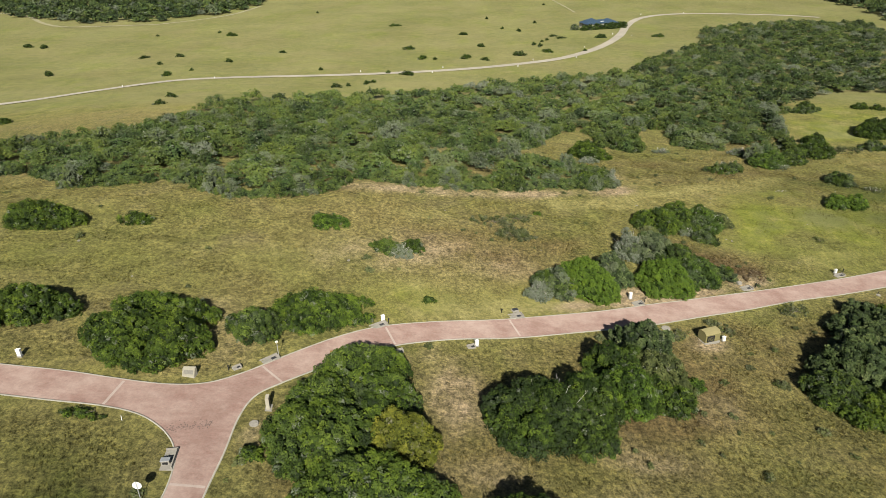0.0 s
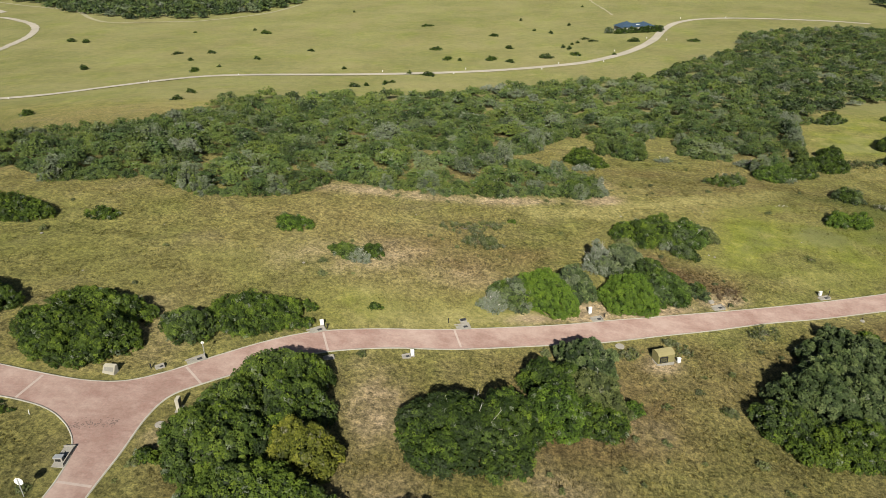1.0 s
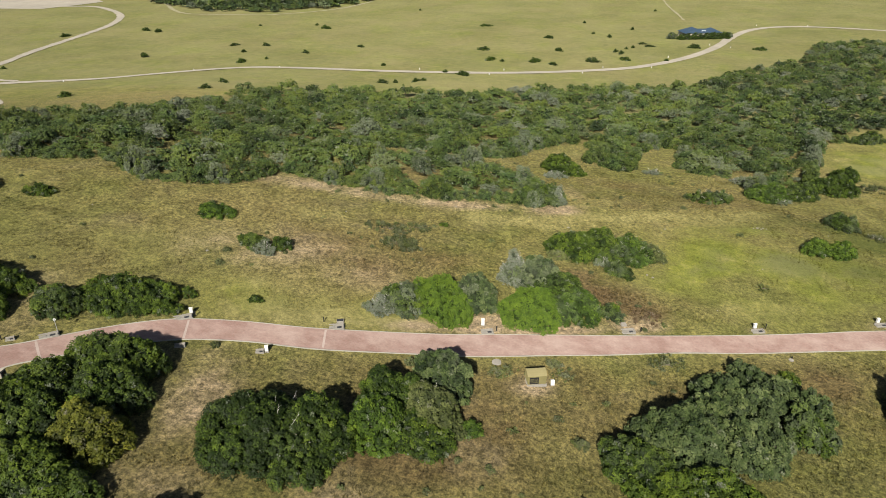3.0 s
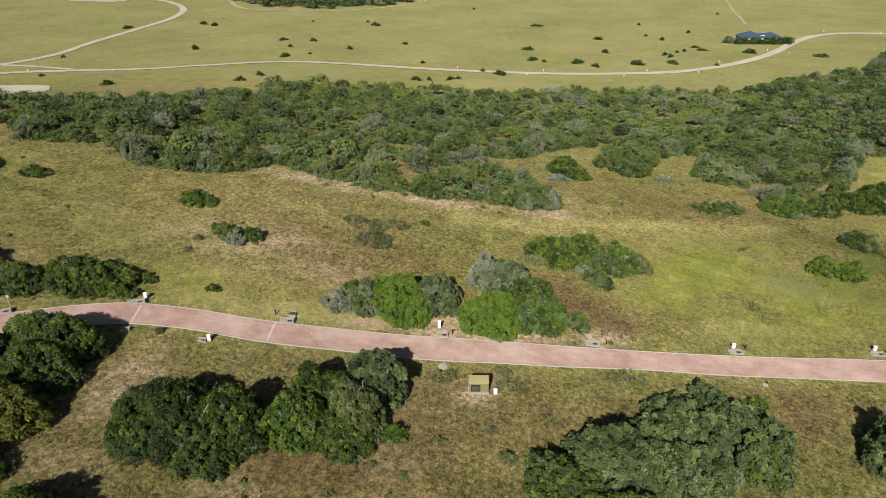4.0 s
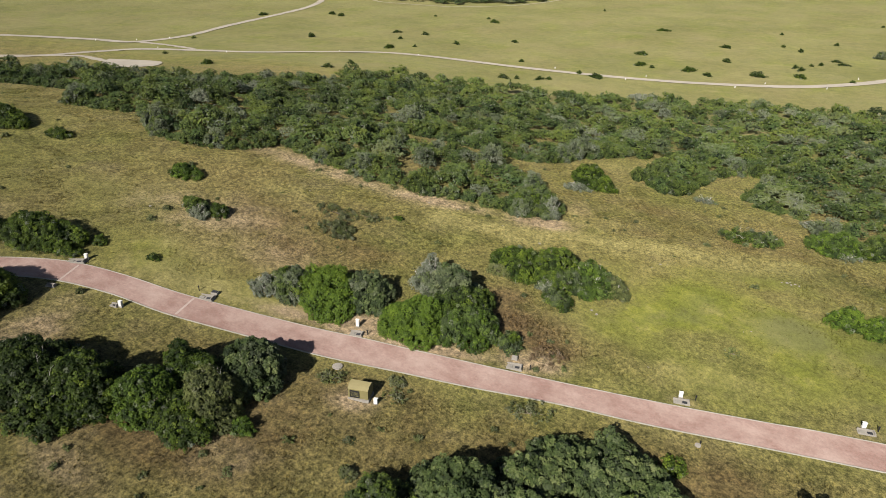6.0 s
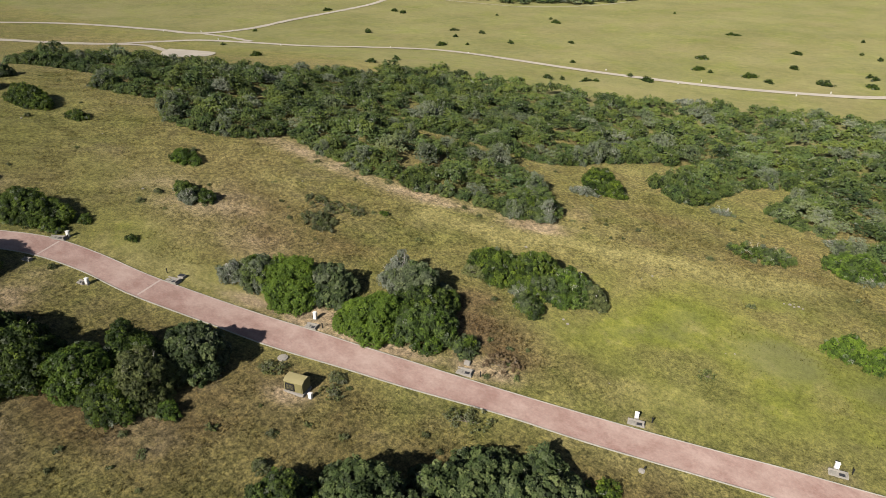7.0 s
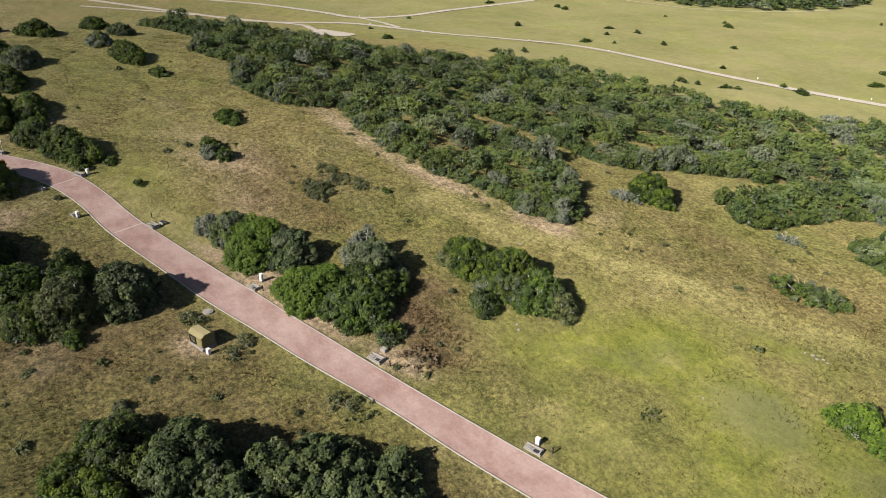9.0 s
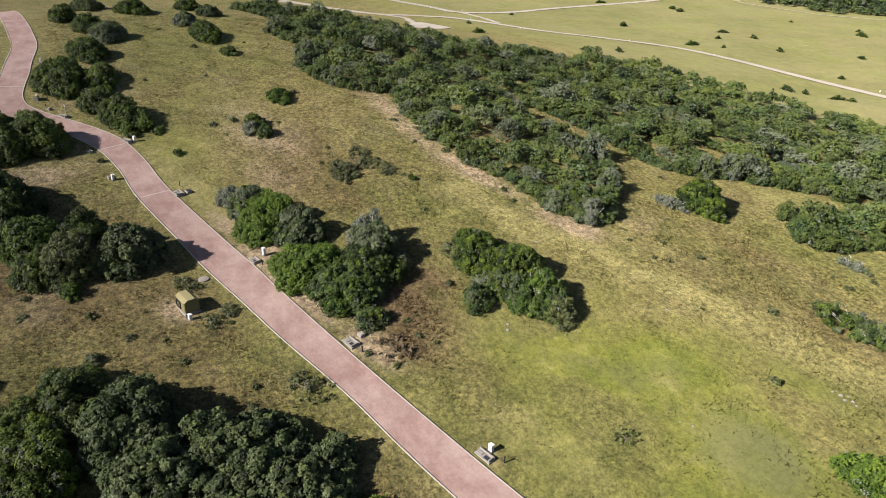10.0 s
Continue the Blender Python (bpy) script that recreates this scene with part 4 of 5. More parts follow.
shrub(152, 222, 18.0, 12.0, 6.0, 10, 0.28, label=DARK, group="field shrubs")
shrub(144, 257, 14.0, 8.0, 2.6, 10, 0.32, 0.15, label="low dark shrub at the edge of a clearing", group="field shrubs")
shrub(149, 266, 6.0, 5.0, 2.4, 0, 0.32, label=DARK, group="field shrubs")
shrub(170, 264, 6.4, 5.0, 2.6, 0, 0.32, label=DARK, group="field shrubs")
shrub(177, 263, 5.6, 4.6, 2.2, 0, 0.34, label=DARK, group="field shrubs")
shrub(118, 168, 5.0, 4.0, 1.2, 0, 0.40, 0.3, per=9, twigs=8, mat=LEAF_OLIVE, label="sparse grey-green bush on bright grass", group="field shrubs")
shrub(94.6, 200.6, 9.0, 4.0, 1.8, 20, 0.4, 0.85, per=11, twigs=16, label="bleached grey dead brush at the wood's edge", group="field shrubs")
shrub(101, 185.6, 6.0, 3.4, 1.5, 20, 0.4, 0.8, per=11, twigs=12, label="bleached grey dead brush at the wood's edge", group="field shrubs")
shrub(69, 199, 5.0, 3.4, 1.8, 0, 0.4, 0.75, per=11, twigs=10, label="bleached grey dead brush at the wood's edge", group="field shrubs")

# ---- the wood ----
def upper(shape, share):
    """A crown without the leaves that its neighbours hide low down."""
    v, t, tt, gg = shape
    t = t[v[t][:, :, 2].mean(1) > share * v[:, 2].max()]
    ids, flat = np.unique(t, return_inverse=True)
    return v[ids], flat.reshape(t.shape), tt[ids], gg[ids]


VARIANTS, COARSE, FAR = [], [], []
for k in range(10):
    VARIANTS.append(crown(500 + k, 6.8, 6.0, 3.3 + 0.3 * (k % 4), 0.36, 6.2, 0.50, 0.02, 0.14, 0.60, 0.0, core=OCTA, lobes=10, fleck=0.09, rough=0.0))
    VARIANTS[-1] = upper(VARIANTS[-1], 0.34)
for k in range(8):
    COARSE.append(crown(700 + k, 7.4, 6.6, 3.4 + 0.3 * (k % 3), 0.56, 2.5, 0.50, 0.03, 0.15, 0.72, 0.0, core=OCTA, lobes=8, fleck=0.06))
    COARSE[-1] = upper(COARSE[-1], 0.36)
for k in range(6):
    FAR.append(crown(800 + k, 11.0, 10.0, 6.2 + 0.4 * (k % 3), 1.8, 0.30, 0.5, 0.05, 0.2, 2.2, 0.0, core=OCTA, lobes=6, fleck=0.03))
    FAR[-1] = upper(FAR[-1], 0.24)


def joined(name, places, shapes, label, category, mat=None):
    """Many shrubs as one uncountable mass. Places: x, y, size, turn, tint, grey."""
    vs, ts, tts, ggs, at = [], [], [], [], 0
    for n, (x, y, s, turn, tint, grey) in enumerate(places):
        v, t, tt, gg = shapes[n % len(shapes)]
        c, q = math.cos(turn), math.sin(turn)
        p = np.c_[(v[:, 0] * c - v[:, 1] * q) * s + x, (v[:, 0] * q + v[:, 1] * c) * s + y, v[:, 2] * s ** 0.7 * (0.62 + 0.56 * ((n * 7) % 5) / 4)]
        p[:, 2] += height(p[:, 0], p[:, 1]) - 0.1
        vs.append(p)
        ts.append(t + at)
        tts.append(np.clip(tt - 0.5 + tint, 0, 1))
        ggs.append(np.clip(gg + grey, 0, 1))
        at += len(v)
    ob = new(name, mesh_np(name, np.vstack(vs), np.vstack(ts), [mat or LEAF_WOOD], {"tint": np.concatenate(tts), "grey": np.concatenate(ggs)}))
    return tagged(ob, label, category, kind="stuff")


def scatter(poly, gap, seed, keep=None, limit=4000):
    """Loosely even plan points in a polygon."""
    r = np.random.RandomState(seed)
    poly = np.array(poly, float)
    lo, hi = poly.min(0), poly.max(0)
    cols, rows = int((hi[0] - lo[0]) / gap) + 1, int((hi[1] - lo[1]) / gap) + 1
    gx, gy = np.meshgrid(np.arange(cols), np.arange(rows))
    x = lo[0] + (gx + 0.5 * (gy % 2) + r.uniform(-0.38, 0.38, gx.shape)) * gap
    y = lo[1] + (gy + r.uniform(-0.38, 0.38, gx.shape)) * gap
    x, y = x.ravel(), y.ravel()
    ok = inside(poly, x, y)
    if keep is not None:
        ok &= keep(x, y)
    return x[ok][:limit], y[ok][:limit], r


def gaps(x, y):
    """Where the wood stands: back from its front edge, and not on the small clearings."""
    open_ = blobs(x, y, (100, 206, 6, 4, 20, 0.9), (52, 244, 10, 3, 30, 0.8), (-20, 200, 7, 2.5, 20, 0.9), (126, 366, 7, 5, 40, 0.9), (-60, 200, 10, 3, 10, 0.7), (20, 214, 12, 2, 20, 0.9), (88, 236, 11, 2.4, 25, 0.9))
    rim = from_line(FRONT_LINE, x, y)
    return (open_ < 0.25) & (rim > 4.6) & ((rim < 11) | (y > 255) | (waves(x, y, 21, 26) > 0.12))


FRONT_LINE = resample(np.array(WOOD_FRONT, float), 520)


def wood_tone(x, y, r, greys=0.17):
    """Tint and grey of the trees at these places."""
    tint = np.clip(0.56 - 0.16 * np.clip((x - 85) / 40, 0, 1) + 0.16 * (waves(x, y, 41, 40) - 0.5) + r.normal(0, 0.17, len(x)), 0.10, 0.88)
    return tint, np.where(r.uniform(size=len(x)) < greys, r.uniform(0.15, 0.60, len(x)), 0.0) * (0.5 + waves(x, y, 42, 50))


x, y, r = scatter(WOOD_NEAR, 4.9, 31, lambda px, py: gaps(px, py) & (py < 262) & (px < 200))
size = np.clip(np.exp(r.normal(0.04, 0.30, len(x))), 0.6, 1.75)
joined("wood", np.c_[x, y, size, r.uniform(0, 6.283, len(x)), *wood_tone(x, y, r)], VARIANTS, "dense low coastal thicket in mixed dark and grey greens", "thicket")

# trees of the front rank, each one for itself
RANK = []
for k in range(8):
    v, t, tt, gg = crown(900 + k, 6.6, 5.8, 3.5 + 0.3 * (k % 4), 0.33, 10.5, (0.44, 0.50, 0.60, 0.48, 0.52, 0.42, 0.64, 0.48)[k], (0, 0.05, 0.05, 0, 0.10, 0.0, 0.04, 0.35)[k], 0.20, 0.80, lobes=14, fleck=0.05, rough=0.1)
    me = mesh_np("crown", v, t, [LEAF_WOOD], {"tint": tt, "grey": gg})
    top = empty("tree", 0, -800 - 20 * k)
    ob = new("crown", me)
    ob.parent = top
    part("trunk", wood_bm(900 + k, 6.6, 5.8, 3.6), BARK, top)
    tagged(top, ("dark green bushy tree at the edge of the wood", "dull grey-green bushy tree at the wood's edge")[k == 7], "tree", "front rank of the wood")
    RANK.append(top)
used = [False] * len(RANK)
r = random.Random(63)
steps_on = resample(np.array(WOOD_FRONT, float), 1800)
walked = np.r_[0, np.cumsum(np.hypot(*np.diff(steps_on, axis=0).T))]
n, along, stood = 0, 2.0, []
while along < walked[-1]:
    s = r.uniform(0.62, 1.05)
    k = int(np.searchsorted(walked, along))
    a, b = steps_on[max(k - 8, 0)], steps_on[min(k + 8, len(steps_on) - 1)]
    ux, uy = (b - a) / np.hypot(*(b - a))
    px, py = steps_on[k][0] - uy * 3.0 * s, steps_on[k][1] + ux * 3.0 * s
    if inside(WOOD_NEAR, np.array([px]), np.array([py]))[0] and all((px - qx) ** 2 + (py - qy) ** 2 > 4.5 for qx, qy in stood):
        stood.append((px, py))
        k = r.randrange(len(RANK))
        m = pose(px, py, ground_z(px, py) - 0.1, 0, 0, r.uniform(0, 360)) @ Matrix.Diagonal((s, s, s * r.uniform(0.75, 1.25), 1))
        if used[k]:
            copy_thing(RANK[k], m)
        else:
            RANK[k].matrix_basis = m
            used[k] = True
    along += 4.3 * s

x, y, r = scatter(WOOD_NEAR, 6.4, 33, lambda px, py: gaps(px, py) & ((py >= 262) | (px >= 200)))
joined("wood", np.c_[x, y, r.uniform(0.85, 1.45, len(x)), r.uniform(0, 6.283, len(x)), *wood_tone(x, y, r, 0.2)], COARSE, "far side of the low coastal thicket in dull greens", "thicket")

# far woods beyond the plain
for seed, poly in ((51, [(-620, 800), (-454, 712), (-404, 655), (-360, 634), (-298, 596), (-240, 608), (-196, 648), (-188, 700), (-186, 760), (-200, 840), (-320, 860), (-480, 900), (-640, 920)]),
                   (52, [(352, 540), (372, 600), (380, 690), (420, 800), (480, 800), (440, 690), (440, 500), (420, 420)])):
    x, y, r = scatter(poly, 14.0, seed)
    joined("far_wood", np.c_[x, y, r.uniform(1.0, 1.6, len(x)), r.uniform(0, 6.283, len(x)), np.clip(r.normal(0.34, 0.12, len(x)), 0.05, 0.6), np.where(r.uniform(size=len(x)) < 0.1, 0.3, 0)],
           FAR, "far dark green wood at the rim of the plain", "wood")

# ---- shrubs of the plain ----
PLAIN = []
for k, (w, d, h, ti) in enumerate(((5.2, 4.2, 2.6, 0.2), (3.4, 3.0, 2.2, 0.18), (7.4, 4.6, 2.2, 0.3), (2.4, 2.2, 1.6, 0.22))):
    v, t, tt, gg = crown(300 + k, w, d, h, 0.5, 3.5, ti, 0.0, 0.2, 0.8)
    top = empty("field_bush", 0, -900 - 20 * k)
    ob = new("crown", mesh_np("crown", v, t, [LEAF], {"tint": tt, "grey": gg}))
    ob.parent = top
    part("trunk", wood_bm(300 + k, w, d, h, 3), BARK, top)
    tagged(top, ("rounded dark bush on the grassy plain", "small dark bush on the grassy plain", "wide low bush on the grassy plain", "tiny dark bush on the grassy plain")[k], "bush", "bushes of the plain")
    PLAIN.append(top)
placed = set()


def plain_bush(k, x, y, s=1.0):
    m = pose(x, y, ground_z(x, y) - 0.05, 0, 0, (x * 13 + y * 7) % 360) @ Matrix.Diagonal((s * (0.9 + 0.5 * ((x * 3.7) % 1)), s * (0.85 + 0.3 * ((y * 5.3) % 1)), s * (0.72 + 0.42 * ((x * 7.1) % 1)), 1))
    if k in placed:
        copy_thing(PLAIN[k], m)
    else:
        PLAIN[k].matrix_basis = m
        placed.add(k)


for k, spots in ((0, ((-274.7, 476), (-221.3, 380.4), (18.2, 505.3), (28.2, 455.1), (49.7, 420.6), (-288.4, 481.1), (-17.4, 363.8), (114.5, 482.5))),
                 (1, ((-118.4, 277.6), (-120.9, 297.8), (-169.1, 409.2), (-187.1, 431), (-165.5, 433.9), (-128.2, 412.8), (-101.8, 443), (-51, 326.5), (-37.3, 338), (63.6, 458), (67, 452.2), (27.7, 406.5), (86.2, 483.1), (82, 491.8), (78.1, 561.2), (60.5, 519))),
                 (2, ((-166.1, 248.2), (16.6, 413.9), (-10.1, 415.4), (155, 483.7), (-19.9, 448.3), (-150.9, 371.8), (-328.5, 442.5), (68.8, 430.8), (-155.5, 517.8), (-34.9, 555.5))),
                 (3, ((-2.7, 410.9), (-28.5, 368.4), (48.8, 531), (40.7, 588.5), (93, 432.4), (-67.4, 381.1), (-45.4, 330.4), (-33.8, 342.4), (-238.7, 279.5), (-277.7, 331.1), (-141.8, 385.5), (-212.8, 521.9), (-169.5, 533.1), (-111.6, 645.7), (102.6, 681.7), (71, 470), (75, 476)))):
    for px, py in spots:
        plain_bush(k, px, py)
plain_bush(0, 124.0, 389.0, 1.6)
plain_bush(2, 126.0, 392.0, 1.3)
plain_bush(0, 200.0, 458.0, 1.3)

# ---- gravel tracks of the plain ----
def track(points, w, label="pale gravel track across the plain", mat=GRAVEL):
    p = resample(spline(points, 3), 160)
    wob = (waves(p[:, 0], p[:, 1], 61, 12) - 0.5)[:, None] * 0.9
    ribbon("track", offset(p, w / 2) + wob, offset(p, -w / 2) - wob, 0.22, [mat], label=label, category="track", rows=3)


track([(-560, 110), (-455, 160), (-313, 228), (-284, 262), (-268, 284), (-232, 297), (-195, 305), (-172, 323), (-143, 349.5), (-115, 358), (-55, 364), (7, 377), (50, 394), (76, 410), (104, 443), (128, 487), (148, 540), (168, 577), (194, 597), (230, 600), (287, 583), (312, 566)], 5.8)
track([(-560, 120), (-455, 211), (-396, 262), (-330, 290), (-296, 300), (-290, 335), (-305, 385), (-322, 456), (-337, 506), (-363, 553), (-398, 588), (-441, 613), (-490, 595)], 5.8)
track([(-420, 150), (-360, 200), (-300, 238), (-276, 251), (-262, 250), (-244, 246)], 4.2)
track([(-560, 760), (-471, 705), (-420, 678), (-385, 655), (-345, 606), (-314, 580), (-285, 580), (-255, 583), (-232, 590), (-193, 638), (-179, 708)], 3.6, "pale grassy track along the foot of the far wood", WORN_GRASS)
track([(-296, 301), (-268, 303), (-240, 300)], 3.6)
track([(122, 622), (121, 660), (118, 720), (117, 790), (112, 850)], 2.0, "faint worn footpath in the grass of the plain", WORN_GRASS)


def white_post(x, y):
    top = empty("white_post", x, y, (x * 11) % 90)
    part("post", box_bm(0.34, 0.34, 1.15, (0, 0, -0.25), 0.03), WHITE, top)
    part("cap", box_bm(0.42, 0.42, 0.08, (0, 0, 0.90), 0.02), CONCRETE, top)
    tagged(top, "small white marker post beside a gravel track", "marker post", "white posts of the plain")


for px, py in ((-44, 374), (-4, 369), (2, 384), (45, 385), (56, 403), (83, 409), (95, 445), (126, 497), (138, 489), (175, 600), (-120, 357), (-160, 336), (-210, 298), (-262, 292), (-300, 305), (-290, 322), (-320, 290), (214, 606)):
    white_post(px, py)
yard = spline([(-249, 252), (-228, 254), (-207, 252), (-192, 242), (-182, 230), (-190, 224), (-206, 225), (-226, 233), (-243, 244)], 4)
bm = bmesh.new()
bm.faces.new([bm.verts.new((*p, 0)) for p in yard])
bmesh.ops.triangulate(bm, faces=bm.faces[:])
for _ in range(3):
    bmesh.ops.subdivide_edges(bm, edges=[e for e in bm.edges if e.calc_length() > 6], cuts=1)
    bmesh.ops.triangulate(bm, faces=bm.faces[:])
for v in bm.verts:
    v.co.z = ground_z(v.co.x, v.co.y) + 0.25
bmesh.ops.recalc_face_normals(bm, faces=bm.faces)
if sum(f.normal.z for f in bm.faces) < 0:
    bmesh.ops.reverse_faces(bm, faces=bm.faces)
tagged(part("gravel_yard", bm, GRAVEL), "bare pale gravel turning place at the wood's end", "gravel", kind="structure")

bm = bmesh.new()
bm.faces.new([bm.verts.new((px, py, ground_z(px, py) + 0.27)) for px, py in ((-472, 584), (-460, 622), (-455, 652), (-500, 692), (-570, 690), (-580, 600), (-520, 578))])
bmesh.ops.recalc_face_normals(bm, faces=bm.faces)
if bm.faces[:][0].normal.z < 0:
    bmesh.ops.reverse_faces(bm, faces=bm.faces)
tagged(part("gravel_yard", bm, GRAVEL), "wide pale gravel lot at the end of a track", "gravel", kind="structure")

# ---- grass tufts ----
r = np.random.RandomState(77)
n = 150000
x, y = r.uniform(-104, 138, n), r.uniform(40, 204, n)
d = verge(x, y)
d[inside(ROAD_AREA, x, y)] = 0
lush, dry, bare, deep, rust, bright, _ = zones(x, y, d)
patch = 0.25 + waves(x, y, 71, 17) * 0.3 + waves(x, y, 72, 1.6) * 0.25
ok = (d > 0.9) & ~inside(WOOD_NEAR, x, y) & (r.uniform(size=n) < np.clip((0.25 + patch - 0.75 * bare) * np.clip(d / 4, 0.35, 1) * (1 - 0.45 * lush), 0, 1))
x, y, d, lush, dry, bare, deep, rust, bright = (v[ok] for v in (x, y, d, lush, dry, bare, deep, rust, bright))
n = len(x)
tall = r.uniform(0.06, 0.22, n) * np.clip(d / 4, 0.45, 1) * (0.8 + 0.4 * dry + 0.8 * deep + 0.9 * rust)
z = height(x, y)
vs = []
for k in range(2):
    ang = r.uniform(0, 6.283, n)
    lean, wd = r.uniform(0.5, 1.7, n) * tall, r.uniform(0.04, 0.11, n)
    cx, cy = np.cos(ang), np.sin(ang)
    vs.append(np.stack([np.c_[x - cy * wd, y + cx * wd, z - 0.1], np.c_[x + cy * wd, y - cx * wd, z - 0.1], np.c_[x + cx * lean, y + cy * lean, z + tall * r.uniform(0.7, 1.1, n)]], 1))
vs = np.stack(vs, 1).reshape(-1, 3)
rep12 = lambda v: np.repeat(v, 6)
tagged(new("grass", mesh_np("grass", vs, np.arange(len(vs)).reshape(-1, 3), [GRASS_BLADES], {"lush": rep12(lush), "dry": rep12(dry), "bare": rep12(bare * 0.3), "deep": rep12(deep), "rust": rep12(rust), "pale": rep12(bright)})),
       "uneven tufts of green and straw-coloured grass", "grass", kind="stuff")


# tussocks: fans of longer blades that lean outwards
r = np.random.RandomState(78)
n = 240000
x, y = r.uniform(-104, 138, n), r.uniform(46, 200, n)
d = verge(x, y)
d[inside(ROAD_AREA, x, y)] = 0
lush, dry, bare, deep, rust, bright, _ = zones(x, y, d)
clumped = 0.10 + waves(x, y, 74, 1.3) * 0.55 + waves(x, y, 75, 7) * 0.3
ok = (d > 1.0) & ~inside(WOOD_NEAR, x, y) & (r.uniform(size=n) < np.clip((clumped + 0.12) * (1 - 0.85 * bare) * (1 - 0.55 * lush), 0, 1))
x, y, d, lush, dry, bare, deep, rust, bright = (v[ok] for v in (x, y, d, lush, dry, bare, deep, rust, bright))
n = len(x)
big = r.uniform(0.12, 0.27, n) * (1 - 0.35 * lush) * (0.8 + 0.3 * deep + 0.4 * rust) * np.clip(d / 4, 0.5, 1)
z = height(x, y)
vs = []
for k in range(3):
    ang = 6.283 * (k + r.uniform(-0.4, 0.4, n)) / 3
    lean, wd = r.uniform(0.25, 0.7, n) * big, r.uniform(0.16, 0.28, n) * big
    cx, cy = np.cos(ang), np.sin(ang)
    fx, fy = x + cx * big * 0.15, y + cy * big * 0.15
    vs.append(np.stack([np.c_[fx - cy * wd, fy + cx * wd, z - 0.06], np.c_[fx + cy * wd, fy - cx * wd, z - 0.06], np.c_[fx + cx * lean, fy + cy * lean, z + big * r.uniform(0.7, 1.1, n)]], 1))
vs = np.stack(vs, 1).reshape(-1, 3)
rep9 = lambda v: np.repeat(v, 9)
tagged(new("grass_tussocks", mesh_np("grass_tussocks", vs, np.arange(len(vs)).reshape(-1, 3), [GRASS_BLADES], {"lush": rep9(lush), "dry": rep9(dry), "bare": rep9(bare * 0.3), "deep": rep9(deep), "rust": rep9(rust), "pale": rep9(bright)})),
       "rough tussocks of olive and straw-coloured grass", "grass", kind="stuff")

# ---- weeds ----
WEEDS = [crown(1200 + k, 1.5, 1.2, 0.55 + 0.12 * (k % 3), 0.26, 10.0, 0.5, 0.08, 0.3, 0.34, lobes=8, fleck=0.1) for k in range(6)]
x, y, r = scatter([(-100, 40), (138, 40), (138, 200), (-100, 200)], 4.3, 87)
d = verge(x, y)
d[inside(ROAD_AREA, x, y)] = 0
lush = zones(x, y, d)[0]
near_side = (y < 62 + 0.36 * (x + 30))
thick = waves(x, y, 88, 26)
spot = blobs(x, y, (36, 70, 12, 6, 20, 1), (44, 66, 12, 5, 10, 1), (52, 88, 14, 6, 20, 0.6), (66, 101, 12, 4, 20, 1), (47, 96, 6, 4, 0, 0.8), (15, 127, 12, 6, 5, 1), (60, 120, 8, 6, 0, 0.9), (-22, 56, 4, 8, 0, 1), (20, 150, 22, 4, 20, 0.7), (0, 146, 18, 4, 5, 0.6), (55, 170, 10, 12, 0, 0.5), (-50, 50, 20, 10, 0, 0.9))
ok = (d > 1.2) & ~inside(WOOD_NEAR, x, y) & (r.uniform(size=len(x)) < 0.05 * (1 - lush) + 0.55 * spot + 0.20 * (1 - lush) * (thick > 0.62) * np.where(near_side, 1, 0.5))
x, y = x[ok], y[ok]
joined("weeds", np.c_[x, y, r.uniform(0.4, 1.3, len(x)), r.uniform(0, 6.283, len(x)), np.clip(r.normal(0.42, 0.14, len(x)), 0.2, 0.8), np.where(r.uniform(size=len(x)) < 0.6, 0.06, 0.0)], WEEDS, "scattered low olive weeds in the dry grass", "weeds", LEAF_OLIVE)

# ---- roadside fixtures ----


def service_slab(x, y, w, d, turn, label="weathered concrete service slab beside the kerb", lid=True):
    top = empty("service_slab", x, y, turn)
    part("pad", box_bm(w, d, 0.55, (0, 0, -0.43), 0.03), CONCRETE, top)
    part("lip", box_bm(w * 0.98, 0.14, 0.22, (0, d * 0.43, 0.121), 0.02), CONCRETE, top)
    part("end_lip", box_bm(0.14, d * 0.82, 0.30, (w * 0.43, -d * 0.06, 0.121), 0.02), CONCRETE, top)
    part("step", box_bm(w * 0.34, d * 0.5, 0.10, (-w * 0.28, -d * 0.05, 0.121), 0.025), STONE, top, "rough mortar bed")
    if lid:
        part("lid", box_bm(min(0.7, w * 0.4), min(0.5, d * 0.5), 0.05, (w * 0.18, -d * 0.1, 0.121), 0.012), DARK_GLASS, top, "dark grey access lid")
    return tagged(top, label, "concrete slab", "service slabs")


def pedestal(x, y, turn, h=1.15, label="white meter pedestal beside the brick road"):
    top = empty("meter_pedestal", x, y, turn)
    part("plinth", box_bm(0.62, 0.50, 0.55, (0, 0, -0.40), 0.02), CONCRETE, top)
    body = part("body", box_bm(0.52, 0.40, h - 0.25, (0, 0, 0.15), 0.03), WHITE, top)
    part("cap", box_bm(0.60, 0.50, 0.09, (0, 0.02, h - 0.098), 0.03, Matrix.Rotation(radians(-7), 4, "X")), WHITE, top)
    part("door", box_bm(0.42, 0.03, h - 0.45, (0, -0.214, 0.25), 0.008), WHITE, body)
    return tagged(top, label, "meter pedestal", "meter pedestals")


def marker(x, y, turn, h=0.95):
    top = empty("marker_post", x, y, turn)
    post = part("post", box_bm(0.13, 0.11, h + 0.3, (0, 0, -0.3), 0.015), BLACK, top)
    part("plate", box_bm(0.24, 0.03, 0.20, (0, -0.072, h - 0.26), 0.006), BLACK, top)
    return tagged(top, "short black plot marker post by the kerb", "marker post", "marker posts")


